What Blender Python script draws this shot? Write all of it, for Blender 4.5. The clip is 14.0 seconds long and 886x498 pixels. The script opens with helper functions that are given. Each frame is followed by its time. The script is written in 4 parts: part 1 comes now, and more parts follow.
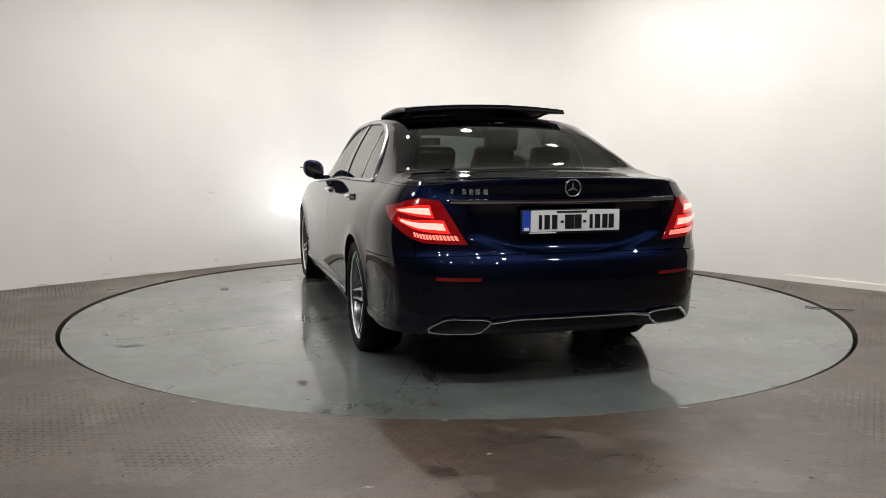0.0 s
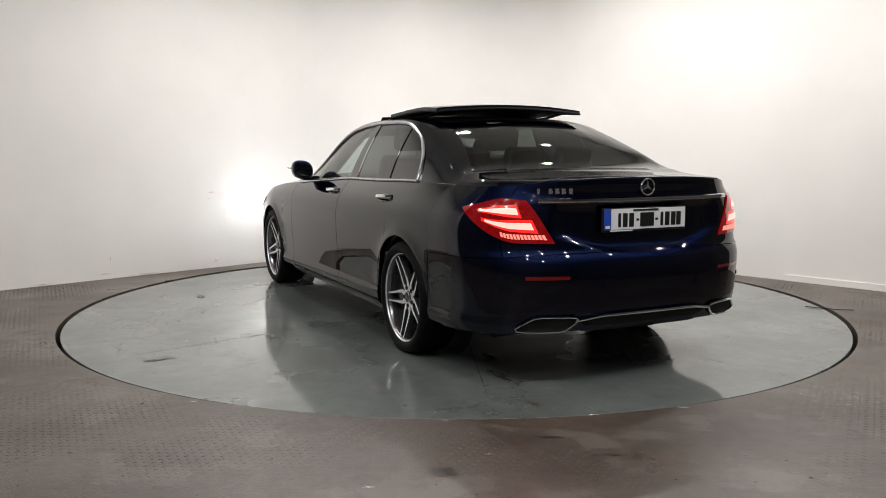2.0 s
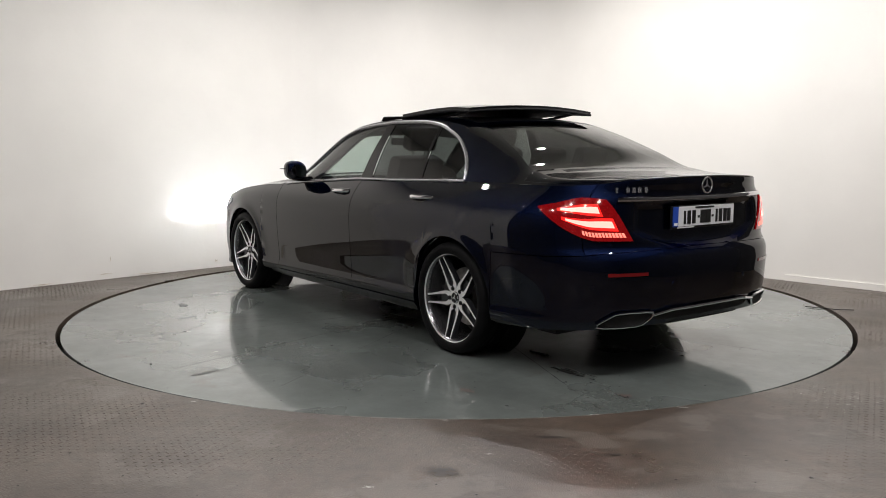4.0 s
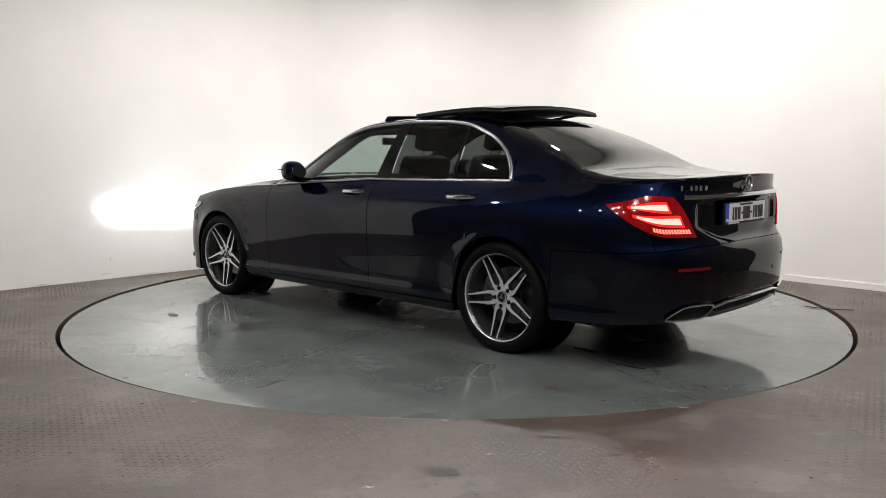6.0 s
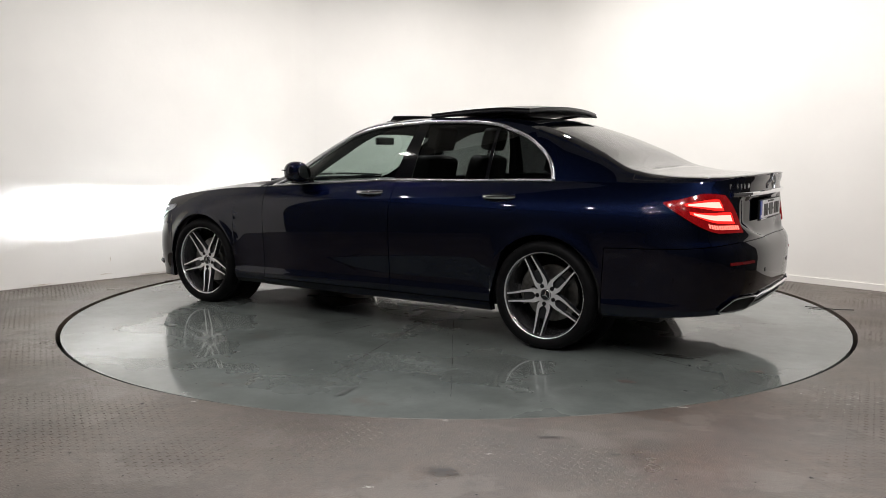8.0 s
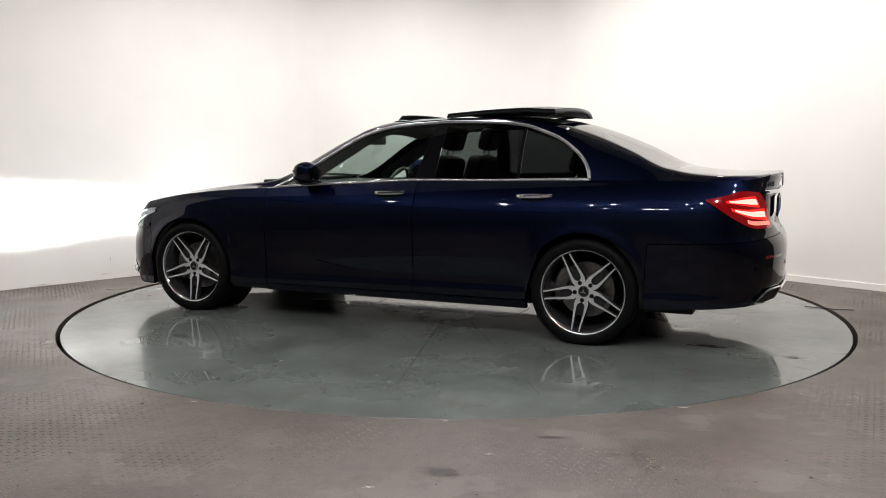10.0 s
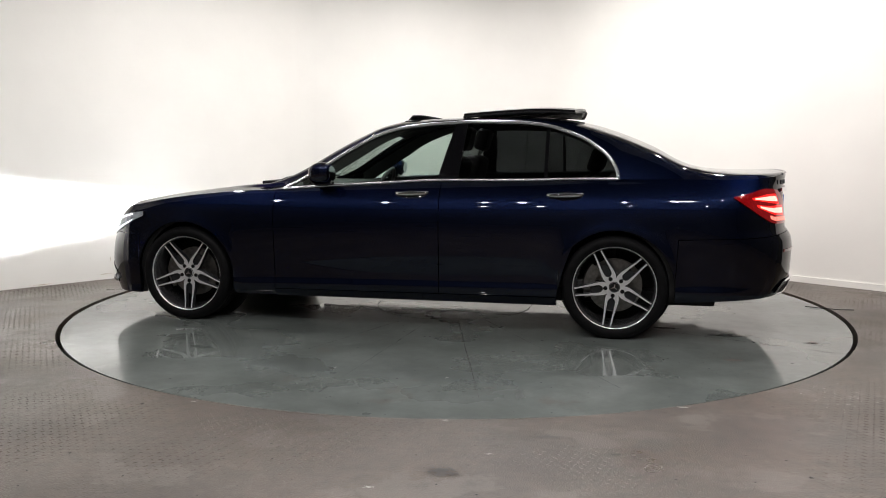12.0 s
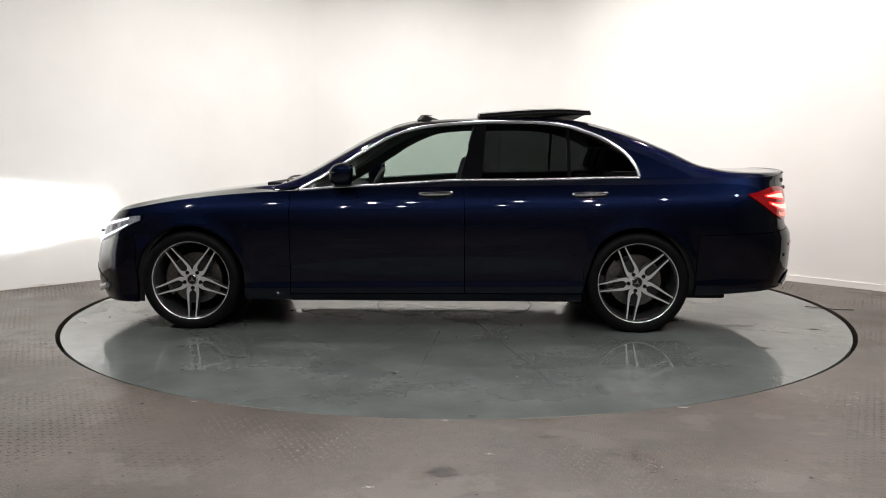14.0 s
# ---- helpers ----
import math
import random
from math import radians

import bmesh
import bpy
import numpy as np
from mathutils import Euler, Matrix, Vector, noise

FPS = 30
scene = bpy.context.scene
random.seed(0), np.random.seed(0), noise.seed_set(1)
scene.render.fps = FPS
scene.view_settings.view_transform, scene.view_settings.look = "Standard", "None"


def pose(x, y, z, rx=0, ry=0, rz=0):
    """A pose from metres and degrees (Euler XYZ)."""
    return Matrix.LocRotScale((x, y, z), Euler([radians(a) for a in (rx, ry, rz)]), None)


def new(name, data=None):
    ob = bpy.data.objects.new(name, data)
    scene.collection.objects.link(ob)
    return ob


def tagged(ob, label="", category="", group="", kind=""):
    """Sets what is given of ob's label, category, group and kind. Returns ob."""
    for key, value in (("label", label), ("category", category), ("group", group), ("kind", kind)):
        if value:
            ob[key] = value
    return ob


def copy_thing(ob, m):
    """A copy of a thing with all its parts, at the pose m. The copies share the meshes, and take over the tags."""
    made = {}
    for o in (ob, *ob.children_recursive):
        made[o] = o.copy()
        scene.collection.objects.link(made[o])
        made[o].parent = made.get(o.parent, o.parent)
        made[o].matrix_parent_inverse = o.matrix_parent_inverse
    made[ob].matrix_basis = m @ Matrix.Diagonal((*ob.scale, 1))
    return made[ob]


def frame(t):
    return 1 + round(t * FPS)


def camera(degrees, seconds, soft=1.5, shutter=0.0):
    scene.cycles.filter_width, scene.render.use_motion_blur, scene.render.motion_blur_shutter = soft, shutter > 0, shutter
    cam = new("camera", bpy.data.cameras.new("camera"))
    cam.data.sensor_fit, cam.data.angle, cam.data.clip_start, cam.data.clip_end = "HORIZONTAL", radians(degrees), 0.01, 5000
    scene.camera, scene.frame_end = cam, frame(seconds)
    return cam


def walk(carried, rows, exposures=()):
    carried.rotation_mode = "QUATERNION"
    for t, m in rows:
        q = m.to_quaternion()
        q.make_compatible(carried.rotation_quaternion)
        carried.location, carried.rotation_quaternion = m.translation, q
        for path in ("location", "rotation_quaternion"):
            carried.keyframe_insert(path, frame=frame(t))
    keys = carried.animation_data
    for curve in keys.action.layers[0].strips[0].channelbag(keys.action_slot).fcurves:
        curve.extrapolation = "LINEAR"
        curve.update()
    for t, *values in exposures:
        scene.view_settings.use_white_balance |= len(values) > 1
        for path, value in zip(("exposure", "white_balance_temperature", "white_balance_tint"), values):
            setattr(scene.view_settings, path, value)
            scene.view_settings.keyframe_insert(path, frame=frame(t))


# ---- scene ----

# ---------------------------------------------------------------- camera
cam = camera(55.69, 14.0, soft=0.9)
EYE = (0.0, -6.372, 1.189)
VIEW = pose(*EYE, 90 - 6.796, 0, 0.768)
walk(cam, [(0.0, VIEW), (14.0, VIEW)], [(0.0, -0.10), (3.0, -0.04), (6.5, 0.04), (10.0, 0.12), (14.0, 0.14)])


def heading(t):
    """The turn of the platform, in degrees, at t seconds."""
    return 106.53 + 5.1667 * t - 0.00977 * (t - 7) ** 2


# ---------------------------------------------------------------- light
world = bpy.data.worlds.new("world")
scene.world = world
world.use_nodes = True
world.node_tree.nodes["Background"].inputs[0].default_value = (0.9, 0.95, 1.0, 1)
world.node_tree.nodes["Background"].inputs[1].default_value = 0.02

CEIL = 3.3
LAMPS = [(-3.3, -2.9, 22), (-2.3, -3.8, 19), (-1.15, -4.0, 19), (-0.7, -4.0, 13), (0.5, -4.0, 18), (1.25, -3.9, 18), (2.2, -3.6, 20), (3.2, -2.6, 26),
         (-1.75, -5.6, 13), (-1.0, -5.7, 12), (0.3, -5.7, 12), (1.5, -5.6, 12),
         (-3.0, -1.2, 14), (3.0, -1.0, 24),
         (-1.8, 0.2, 31), (2.3, 0.0, 34), (-0.8, 1.0, 36), (0.22, 1.3, 46), (1.3, 0.9, 38)]
for lx, ly, watts in LAMPS:
    data = bpy.data.lights.new("downlight_lamp", "AREA")
    data.shape, data.size, data.energy, data.color = "DISK", 0.09, watts, (1.0, 0.965, 0.955)
    new("downlight_lamp", data).matrix_world = pose(lx, ly, CEIL - 0.035)


# ---------------------------------------------------------------- materials
def mat(name, base=(0.5, 0.5, 0.5), rough=0.5, metal=0.0, coat=0.0, emit=None, strength=0.0, spec=0.5,
        vary=0.0, scale=8.0, bump=0.0, bscale=60.0, rvary=0.0, base2=None, grain=0.0, gscale=90.0, crough=0.03):
    """A Principled material with noise in its colour, gloss and relief."""
    m = bpy.data.materials.new(name)
    m.use_nodes = True
    nt = m.node_tree
    b = nt.nodes["Principled BSDF"]
    b.inputs["Base Color"].default_value = (*base, 1)
    b.inputs["Roughness"].default_value = rough
    b.inputs["Metallic"].default_value = metal
    b.inputs["Coat Weight"].default_value = coat
    b.inputs["Coat Roughness"].default_value = crough
    b.inputs["Specular IOR Level"].default_value = spec
    if emit:
        b.inputs["Emission Color"].default_value = (*emit, 1)
        b.inputs["Emission Strength"].default_value = strength
    co = nt.nodes.new("ShaderNodeTexCoord")
    if vary or base2:
        n = nt.nodes.new("ShaderNodeTexNoise")
        n.inputs["Scale"].default_value, n.inputs["Detail"].default_value = scale, 8
        nt.links.new(co.outputs["Object"], n.inputs["Vector"])
        r = nt.nodes.new("ShaderNodeValToRGB")
        lo = base2 or tuple(c * (1 - vary) for c in base)
        hi = base if base2 else tuple(min(1, c * (1 + vary)) for c in base)
        r.color_ramp.elements[0].position, r.color_ramp.elements[1].position = 0.35, 0.65
        r.color_ramp.elements[0].color, r.color_ramp.elements[1].color = (*lo, 1), (*hi, 1)
        nt.links.new(n.outputs["Fac"], r.inputs["Fac"])
        colour = r.outputs["Color"]
        if grain:
            g = nt.nodes.new("ShaderNodeTexNoise")
            g.inputs["Scale"].default_value, g.inputs["Detail"].default_value, g.inputs["Roughness"].default_value = gscale, 10, 0.7
            nt.links.new(co.outputs["Object"], g.inputs["Vector"])
            gr = nt.nodes.new("ShaderNodeMapRange")
            gr.inputs["From Min"].default_value, gr.inputs["From Max"].default_value = 0.32, 0.68
            gr.inputs["To Min"].default_value, gr.inputs["To Max"].default_value = 1 - grain, 1 + grain
            nt.links.new(g.outputs["Fac"], gr.inputs["Value"])
            mul = nt.nodes.new("ShaderNodeVectorMath")
            mul.operation = "SCALE"
            nt.links.new(colour, mul.inputs[0])
            nt.links.new(gr.outputs["Result"], mul.inputs["Scale"])
            colour = mul.outputs["Vector"]
        nt.links.new(colour, b.inputs["Base Color"])
    if rvary:
        n = nt.nodes.new("ShaderNodeTexNoise")
        n.inputs["Scale"].default_value, n.inputs["Detail"].default_value = scale * 0.6, 6
        nt.links.new(co.outputs["Object"], n.inputs["Vector"])
        q = nt.nodes.new("ShaderNodeMapRange")
        q.inputs["From Min"].default_value, q.inputs["From Max"].default_value = 0.3, 0.7
        q.inputs["To Min"].default_value, q.inputs["To Max"].default_value = rough - rvary, rough + rvary
        nt.links.new(n.outputs["Fac"], q.inputs["Value"])
        nt.links.new(q.outputs["Result"], b.inputs["Roughness"])
    if bump:
        n = nt.nodes.new("ShaderNodeTexNoise")
        n.inputs["Scale"].default_value, n.inputs["Detail"].default_value = bscale, 6
        nt.links.new(co.outputs["Object"], n.inputs["Vector"])
        u = nt.nodes.new("ShaderNodeBump")
        u.inputs["Strength"].default_value, u.inputs["Distance"].default_value = bump, 0.01
        nt.links.new(n.outputs["Fac"], u.inputs["Height"])
        nt.links.new(u.outputs["Normal"], b.inputs["Normal"])
    return m


def noise_mask(nt, scale, lo, hi, seed, amount=1.0):
    """A soft-edged patchy mask from 0 to amount."""
    co, mp, n, r = (nt.nodes.new("ShaderNode" + k) for k in ("TexCoord", "Mapping", "TexNoise", "MapRange"))
    mp.inputs["Location"].default_value = (seed, seed * 0.7, seed * 1.3)
    n.inputs["Scale"].default_value, n.inputs["Detail"].default_value, n.inputs["Roughness"].default_value = scale, 9, 0.62
    r.inputs["From Min"].default_value, r.inputs["From Max"].default_value, r.inputs["To Max"].default_value = lo, hi, amount
    nt.links.new(co.outputs["Object"], mp.inputs["Vector"])
    nt.links.new(mp.outputs["Vector"], n.inputs["Vector"])
    nt.links.new(n.outputs["Fac"], r.inputs["Value"])
    return r.outputs["Result"]


def overlay(m, colour, scale, lo, hi, amount, seed):
    """Stains or worn patches of another colour over a material."""
    nt = m.node_tree
    socket = nt.nodes["Principled BSDF"].inputs["Base Color"]
    under = socket.links[0].from_socket
    mix = nt.nodes.new("ShaderNodeMix")
    mix.data_type = "RGBA"
    for k in mix.inputs:
        if k.type == "RGBA" and k.name == "B":
            k.default_value = (*colour, 1)
        if k.type == "RGBA" and k.name == "A":
            nt.links.new(under, k)
    nt.links.new(noise_mask(nt, scale, lo, hi, seed, amount), mix.inputs[0])
    nt.links.new([k for k in mix.outputs if k.type == "RGBA"][0], socket)


def wet_film(m, scale, lo, hi, dry, wet):
    """Coat gloss that runs between dry and wet in patches."""
    nt = m.node_tree
    b = nt.nodes["Principled BSDF"]
    q = nt.nodes.new("ShaderNodeMapRange")
    q.inputs["To Min"].default_value, q.inputs["To Max"].default_value = dry, wet
    nt.links.new(noise_mask(nt, scale, lo, hi, 41.0), q.inputs["Value"])
    nt.links.new(q.outputs["Result"], b.inputs["Coat Roughness"])


def glass(name, tint):
    """Thin tinted glazing: clear transmission under a Fresnel reflection."""
    m = bpy.data.materials.new(name)
    m.use_nodes = True
    nt = m.node_tree
    nt.nodes.remove(nt.nodes["Principled BSDF"])
    tr, gl = nt.nodes.new("ShaderNodeBsdfTransparent"), nt.nodes.new("ShaderNodeBsdfGlossy")
    lw, mx = nt.nodes.new("ShaderNodeLayerWeight"), nt.nodes.new("ShaderNodeMixShader")
    pw, ad = nt.nodes.new("ShaderNodeMath"), nt.nodes.new("ShaderNodeMath")
    tr.inputs["Color"].default_value = (*tint, 1)
    gl.inputs["Roughness"].default_value = 0.015
    pw.operation, ad.operation = "POWER", "MULTIPLY_ADD"
    pw.inputs[1].default_value = 4.0
    ad.inputs[1].default_value, ad.inputs[2].default_value = 0.88, 0.06
    nt.links.new(lw.outputs["Facing"], pw.inputs[0])
    nt.links.new(pw.outputs[0], ad.inputs[0])
    nt.links.new(ad.outputs[0], mx.inputs[0])
    nt.links.new(tr.outputs[0], mx.inputs[1])
    nt.links.new(gl.outputs[0], mx.inputs[2])
    nt.links.new(mx.outputs[0], nt.nodes["Material Output"].inputs[0])
    return m


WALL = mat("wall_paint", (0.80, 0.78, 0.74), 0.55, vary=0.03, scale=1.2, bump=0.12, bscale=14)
FLOOR = mat("worn_steel_floor", (0.082, 0.062, 0.047), 0.38, base2=(0.054, 0.041, 0.032), scale=1.6, bump=0.22, bscale=130, rvary=0.14, grain=0.35, gscale=16, coat=0.15)
DISC = mat("grey_green_floor_paint", (0.140, 0.157, 0.149), 0.30, base2=(0.095, 0.107, 0.100), scale=1.6, bump=0.025, bscale=9, rvary=0.10, grain=0.16, gscale=9, coat=0.9, crough=0.11, spec=0.1)
DISC.node_tree.nodes["Principled BSDF"].inputs["Coat IOR"].default_value = 1.3
overlay(FLOOR, (0.118, 0.102, 0.086), 2.6, 0.56, 0.60, 0.65, 3.0)
overlay(FLOOR, (0.048, 0.040, 0.034), 3.4, 0.60, 0.66, 0.60, 11.0)
overlay(FLOOR, (0.105, 0.070, 0.055), 1.1, 0.58, 0.70, 0.50, 23.0)
overlay(DISC, (0.085, 0.095, 0.090), 2.2, 0.58, 0.68, 0.60, 5.0)
overlay(DISC, (0.105, 0.088, 0.076), 3.0, 0.62, 0.70, 0.55, 17.0)
overlay(DISC, (0.19, 0.205, 0.195), 5.0, 0.62, 0.67, 0.35, 29.0)
wet_film(DISC, 2.4, 0.40, 0.60, 0.09, 0.025)
wet_film(FLOOR, 1.6, 0.55, 0.66, 0.40, 0.20)
PIT = mat("pit_black", (0.01, 0.01, 0.01), 0.9, vary=0.3)
# dark colour of the unseen walls that stand in for open dark space
DARKWALL = mat("dark_space_wall", (0.035, 0.034, 0.034), 0.8, vary=0.3, scale=3)
SEAM = mat("seam_grime", (0.02, 0.02, 0.018), 0.8, vary=0.3)
CEILING = mat("ceiling_paint", (0.50, 0.50, 0.48), 0.8, vary=0.05, scale=2)
DARKCEIL = mat("dark_front_ceiling", (0.03, 0.03, 0.03), 0.8, vary=0.1, scale=2)
PAINT = mat("dark_blue_metallic_paint", (0.0036, 0.0066, 0.0225), 0.42, metal=1.0, spec=0.08, coat=0.95, crough=0.015, vary=0.15, scale=900)
PAINT.node_tree.nodes["Principled BSDF"].inputs["Specular Tint"].default_value = (0.05, 0.05, 0.09, 1)
PAINT.node_tree.nodes["Principled BSDF"].inputs["Coat IOR"].default_value = 1.52
TRIM = mat("gloss_black_trim", (0.005, 0.005, 0.006), 0.05, spec=0.4, coat=0.2, vary=0.1)
PLASTIC = mat("matt_black_plastic", (0.008, 0.008, 0.009), 0.55, spec=0.25, vary=0.2, bump=0.05, bscale=300)
RUBBER = mat("tyre_rubber", (0.0045, 0.0045, 0.005), 0.55, spec=0.10, vary=0.25, scale=20, bump=0.06, bscale=120)
CHROME = mat("chrome", (0.88, 0.88, 0.90), 0.07, metal=1.0, vary=0.03)
MIRROR = mat("tinted_mirror_glass", (0.40, 0.42, 0.45), 0.02, metal=1.0, vary=0.02)
SATIN = mat("satin_aluminium_trim", (0.56, 0.56, 0.58), 0.26, metal=0.85, vary=0.04)
ALLOY = mat("machined_alloy", (0.86, 0.86, 0.87), 0.30, metal=0.62, vary=0.06, scale=30)
POCKET = mat("dark_grey_wheel_paint", (0.022, 0.023, 0.026), 0.3, metal=0.3, coat=0.4, vary=0.1)
BARREL = mat("grey_rim_barrel_paint", (0.26, 0.26, 0.27), 0.22, metal=0.9, coat=0.4, vary=0.1)
STEEL = mat("brake_steel", (0.28, 0.27, 0.26), 0.35, metal=1.0, vary=0.2, scale=40)
TINT = glass("rear_privacy_glass", (0.12, 0.13, 0.13))
CLEAR = glass("front_green_glass", (0.62, 0.70, 0.67))
RGLASS = glass("heated_rear_glass", (0.14, 0.15, 0.15))
ROOFGLASS = mat("black_roof_glass", (0.004, 0.004, 0.005), 0.28, spec=0.3, coat=0.1, crough=0.12, vary=0.05)
REDLENS = mat("red_lens", (0.075, 0.002, 0.003), 0.10, coat=1.0, vary=0.4, scale=60, emit=(1.0, 0.008, 0.012), strength=0.15)
REDBAR = mat("tail_light_bar", (0.9, 0.2, 0.15), 0.3, emit=(1.0, 0.09, 0.075), strength=7.5)
REDZONE = mat("lit_red_lens_zone", (0.25, 0.003, 0.004), 0.15, coat=1.0, emit=(1.0, 0.018, 0.014), strength=1.7, vary=0.25, scale=50)
REFLECT = mat("red_reflector", (0.16, 0.004, 0.006), 0.15, coat=1.0, vary=0.1)
HEAD = mat("headlamp_source", (1, 1, 1), 0.4, emit=(0.93, 0.97, 1.0), strength=620000.0)
SPILL = mat("headlamp_spill_lens", (1, 1, 1), 0.4, emit=(0.93, 0.97, 1.0), strength=420.0)
DRL = mat("lit_lamp_interior", (0.45, 0.45, 0.47), 0.25, metal=0.6, emit=(0.95, 0.98, 1.0), strength=0.07, vary=0.6, scale=30)
GUIDE = mat("lit_light_guide", (0.8, 0.8, 0.82), 0.3, emit=(0.95, 0.98, 1.0), strength=1.6)
LENS = glass("headlamp_lens", (0.85, 0.87, 0.9))
LEATHER = mat("black_leather", (0.016, 0.015, 0.015), 0.5, vary=0.2, scale=12, bump=0.08, bscale=90)
LINING = mat("dark_cabin_lining", (0.03, 0.03, 0.03), 0.85, vary=0.15)
PLATE = mat("plate_white", (0.78, 0.79, 0.80), 0.35, vary=0.02)
PLATEBLUE = mat("plate_blue", (0.02, 0.07, 0.42), 0.35, vary=0.05)
PLATEINK = mat("plate_ink", (0.01, 0.01, 0.01), 0.4, vary=0.1)
GLOW = mat("downlight_glow", (1, 1, 1), 0.4, emit=(1.0, 0.95, 0.88), strength=14.0)
GLOSSWHITE = mat("worn_gloss_white", (0.72, 0.72, 0.70), 0.12, coat=0.8, crough=0.08, vary=0.1, scale=20)
WHITEMETAL = mat("white_lamp_housing", (0.75, 0.75, 0.74), 0.4, vary=0.03)
PALE = mat("pale_paint_chip", (0.42, 0.41, 0.38), 0.6, vary=0.15, scale=30)
DARKSPOT = mat("dark_oil_stain", (0.045, 0.04, 0.036), 0.3, vary=0.4, scale=9)


# ---------------------------------------------------------------- mesh helpers
def part(name, bm, material, parent=None, label="", smooth=True, angle=35):
    """One bmesh as one mesh object under a thing or a part."""
    me = bpy.data.meshes.new(name)
    bm.normal_update()
    bm.to_mesh(me)
    bm.free()
    me.materials.append(material)
    if smooth:
        me.shade_smooth()
        me.set_sharp_from_angle(angle=radians(angle))
    ob = new(name, me)
    if parent:
        ob.parent = parent
    if label:
        tagged(ob, label)
    return ob


def outward(bm, centre=(0, 0, 0.65)):
    """Turn a sheet's faces away from the car's middle."""
    bm.normal_update()
    c = Vector(centre)
    total = 0.0
    for f in bm.faces:
        m = f.calc_center_median()
        total += f.normal.dot(m - Vector((m.x * 0.8, 0, 0.65))) * f.calc_area()
    if total < 0:
        bmesh.ops.reverse_faces(bm, faces=bm.faces[:])
    return bm


def grid_bm(points, closed_u=False, closed_v=False, flip=False, keep=None):
    """A bmesh from rows of points; keep(i, j) tells which quads stay."""
    bm = bmesh.new()
    rows = [[bm.verts.new(p) for p in row] for row in points]
    nu, nv = len(rows), len(rows[0])
    for i in range(nu if closed_u else nu - 1):
        for j in range(nv if closed_v else nv - 1):
            if keep and not keep(i, j):
                continue
            q = [rows[i][j], rows[(i + 1) % nu][j], rows[(i + 1) % nu][(j + 1) % nv], rows[i][(j + 1) % nv]]
            try:
                bm.faces.new(q[::-1] if flip else q)
            except ValueError:
                pass
    bmesh.ops.remove_doubles(bm, verts=bm.verts, dist=1e-5)
    bmesh.ops.dissolve_degenerate(bm, edges=bm.edges, dist=1e-6)
    loose = [v for v in bm.verts if not v.link_faces]
    bmesh.ops.delete(bm, geom=loose, context="VERTS")
    return bm


def thicken(bm, depth):
    """Give an open sheet a back and rims, depth metres behind it."""
    bm.normal_update()
    geom = bmesh.ops.solidify(bm, geom=bm.faces[:], thickness=depth)
    return bm


def box_bm(size, centre=(0, 0, 0), bevel=0.0, segments=2):
    bm = bmesh.new()
    bmesh.ops.create_cube(bm, size=1.0)
    for v in bm.verts:
        v.co = Vector((v.co.x * size[0] + centre[0], v.co.y * size[1] + centre[1], v.co.z * size[2] + centre[2]))
    if bevel:
        bmesh.ops.bevel(bm, geom=bm.edges[:], offset=bevel, segments=segments, affect="EDGES", profile=0.6)
    return bm


def lathe_bm(profile, steps=48, axis="y"):
    """A ring surface from (radius, along) points about the axis."""
    rows = []
    for r, a in profile:
        row = []
        for k in range(steps):
            t = 2 * math.pi * k / steps
            row.append((r * math.cos(t), a, r * math.sin(t)) if axis == "y" else (r * math.cos(t), r * math.sin(t), a))
        rows.append(row)
    return grid_bm(rows, closed_v=True)


def tube_bm(path, radius, sides=8, closed=False, flat=1.0):
    """A swept round bar along a path; flat squashes its height."""
    path = [Vector(p) for p in path]
    n = len(path)
    rows = []
    for i, p in enumerate(path):
        a = path[(i - 1) % n] if closed or i else p
        b = path[(i + 1) % n] if closed or i < n - 1 else p
        d = (b - a).normalized()
        side = d.cross(Vector((0, 0, 1)))
        if side.length < 1e-3:
            side = Vector((0, 1, 0))
        side.normalize()
        up = side.cross(d).normalized()
        rows.append([p + radius * (math.cos(2 * math.pi * k / sides) * side + flat * math.sin(2 * math.pi * k / sides) * up) for k in range(sides)])
    bm = grid_bm(rows, closed_u=closed, closed_v=True)
    if not closed:
        bmesh.ops.holes_fill(bm, edges=[e for e in bm.edges if e.is_boundary])
    bmesh.ops.recalc_face_normals(bm, faces=bm.faces[:])
    return bm


def slab_bm(outline, depth):
    """A flat prism: outline of points, pushed along depth (a vector)."""
    bm = bmesh.new()
    f = bm.faces.new([bm.verts.new(p) for p in outline])
    r = bmesh.ops.extrude_face_region(bm, geom=[f])
    bmesh.ops.translate(bm, vec=depth, verts=[g for g in r["geom"] if isinstance(g, bmesh.types.BMVert)])
    bmesh.ops.recalc_face_normals(bm, faces=bm.faces[:])
    return bm


# ---------------------------------------------------------------- the room
TABLE_R = 2.768
HOLE_R, HOLE_Y = 2.816, 0.046


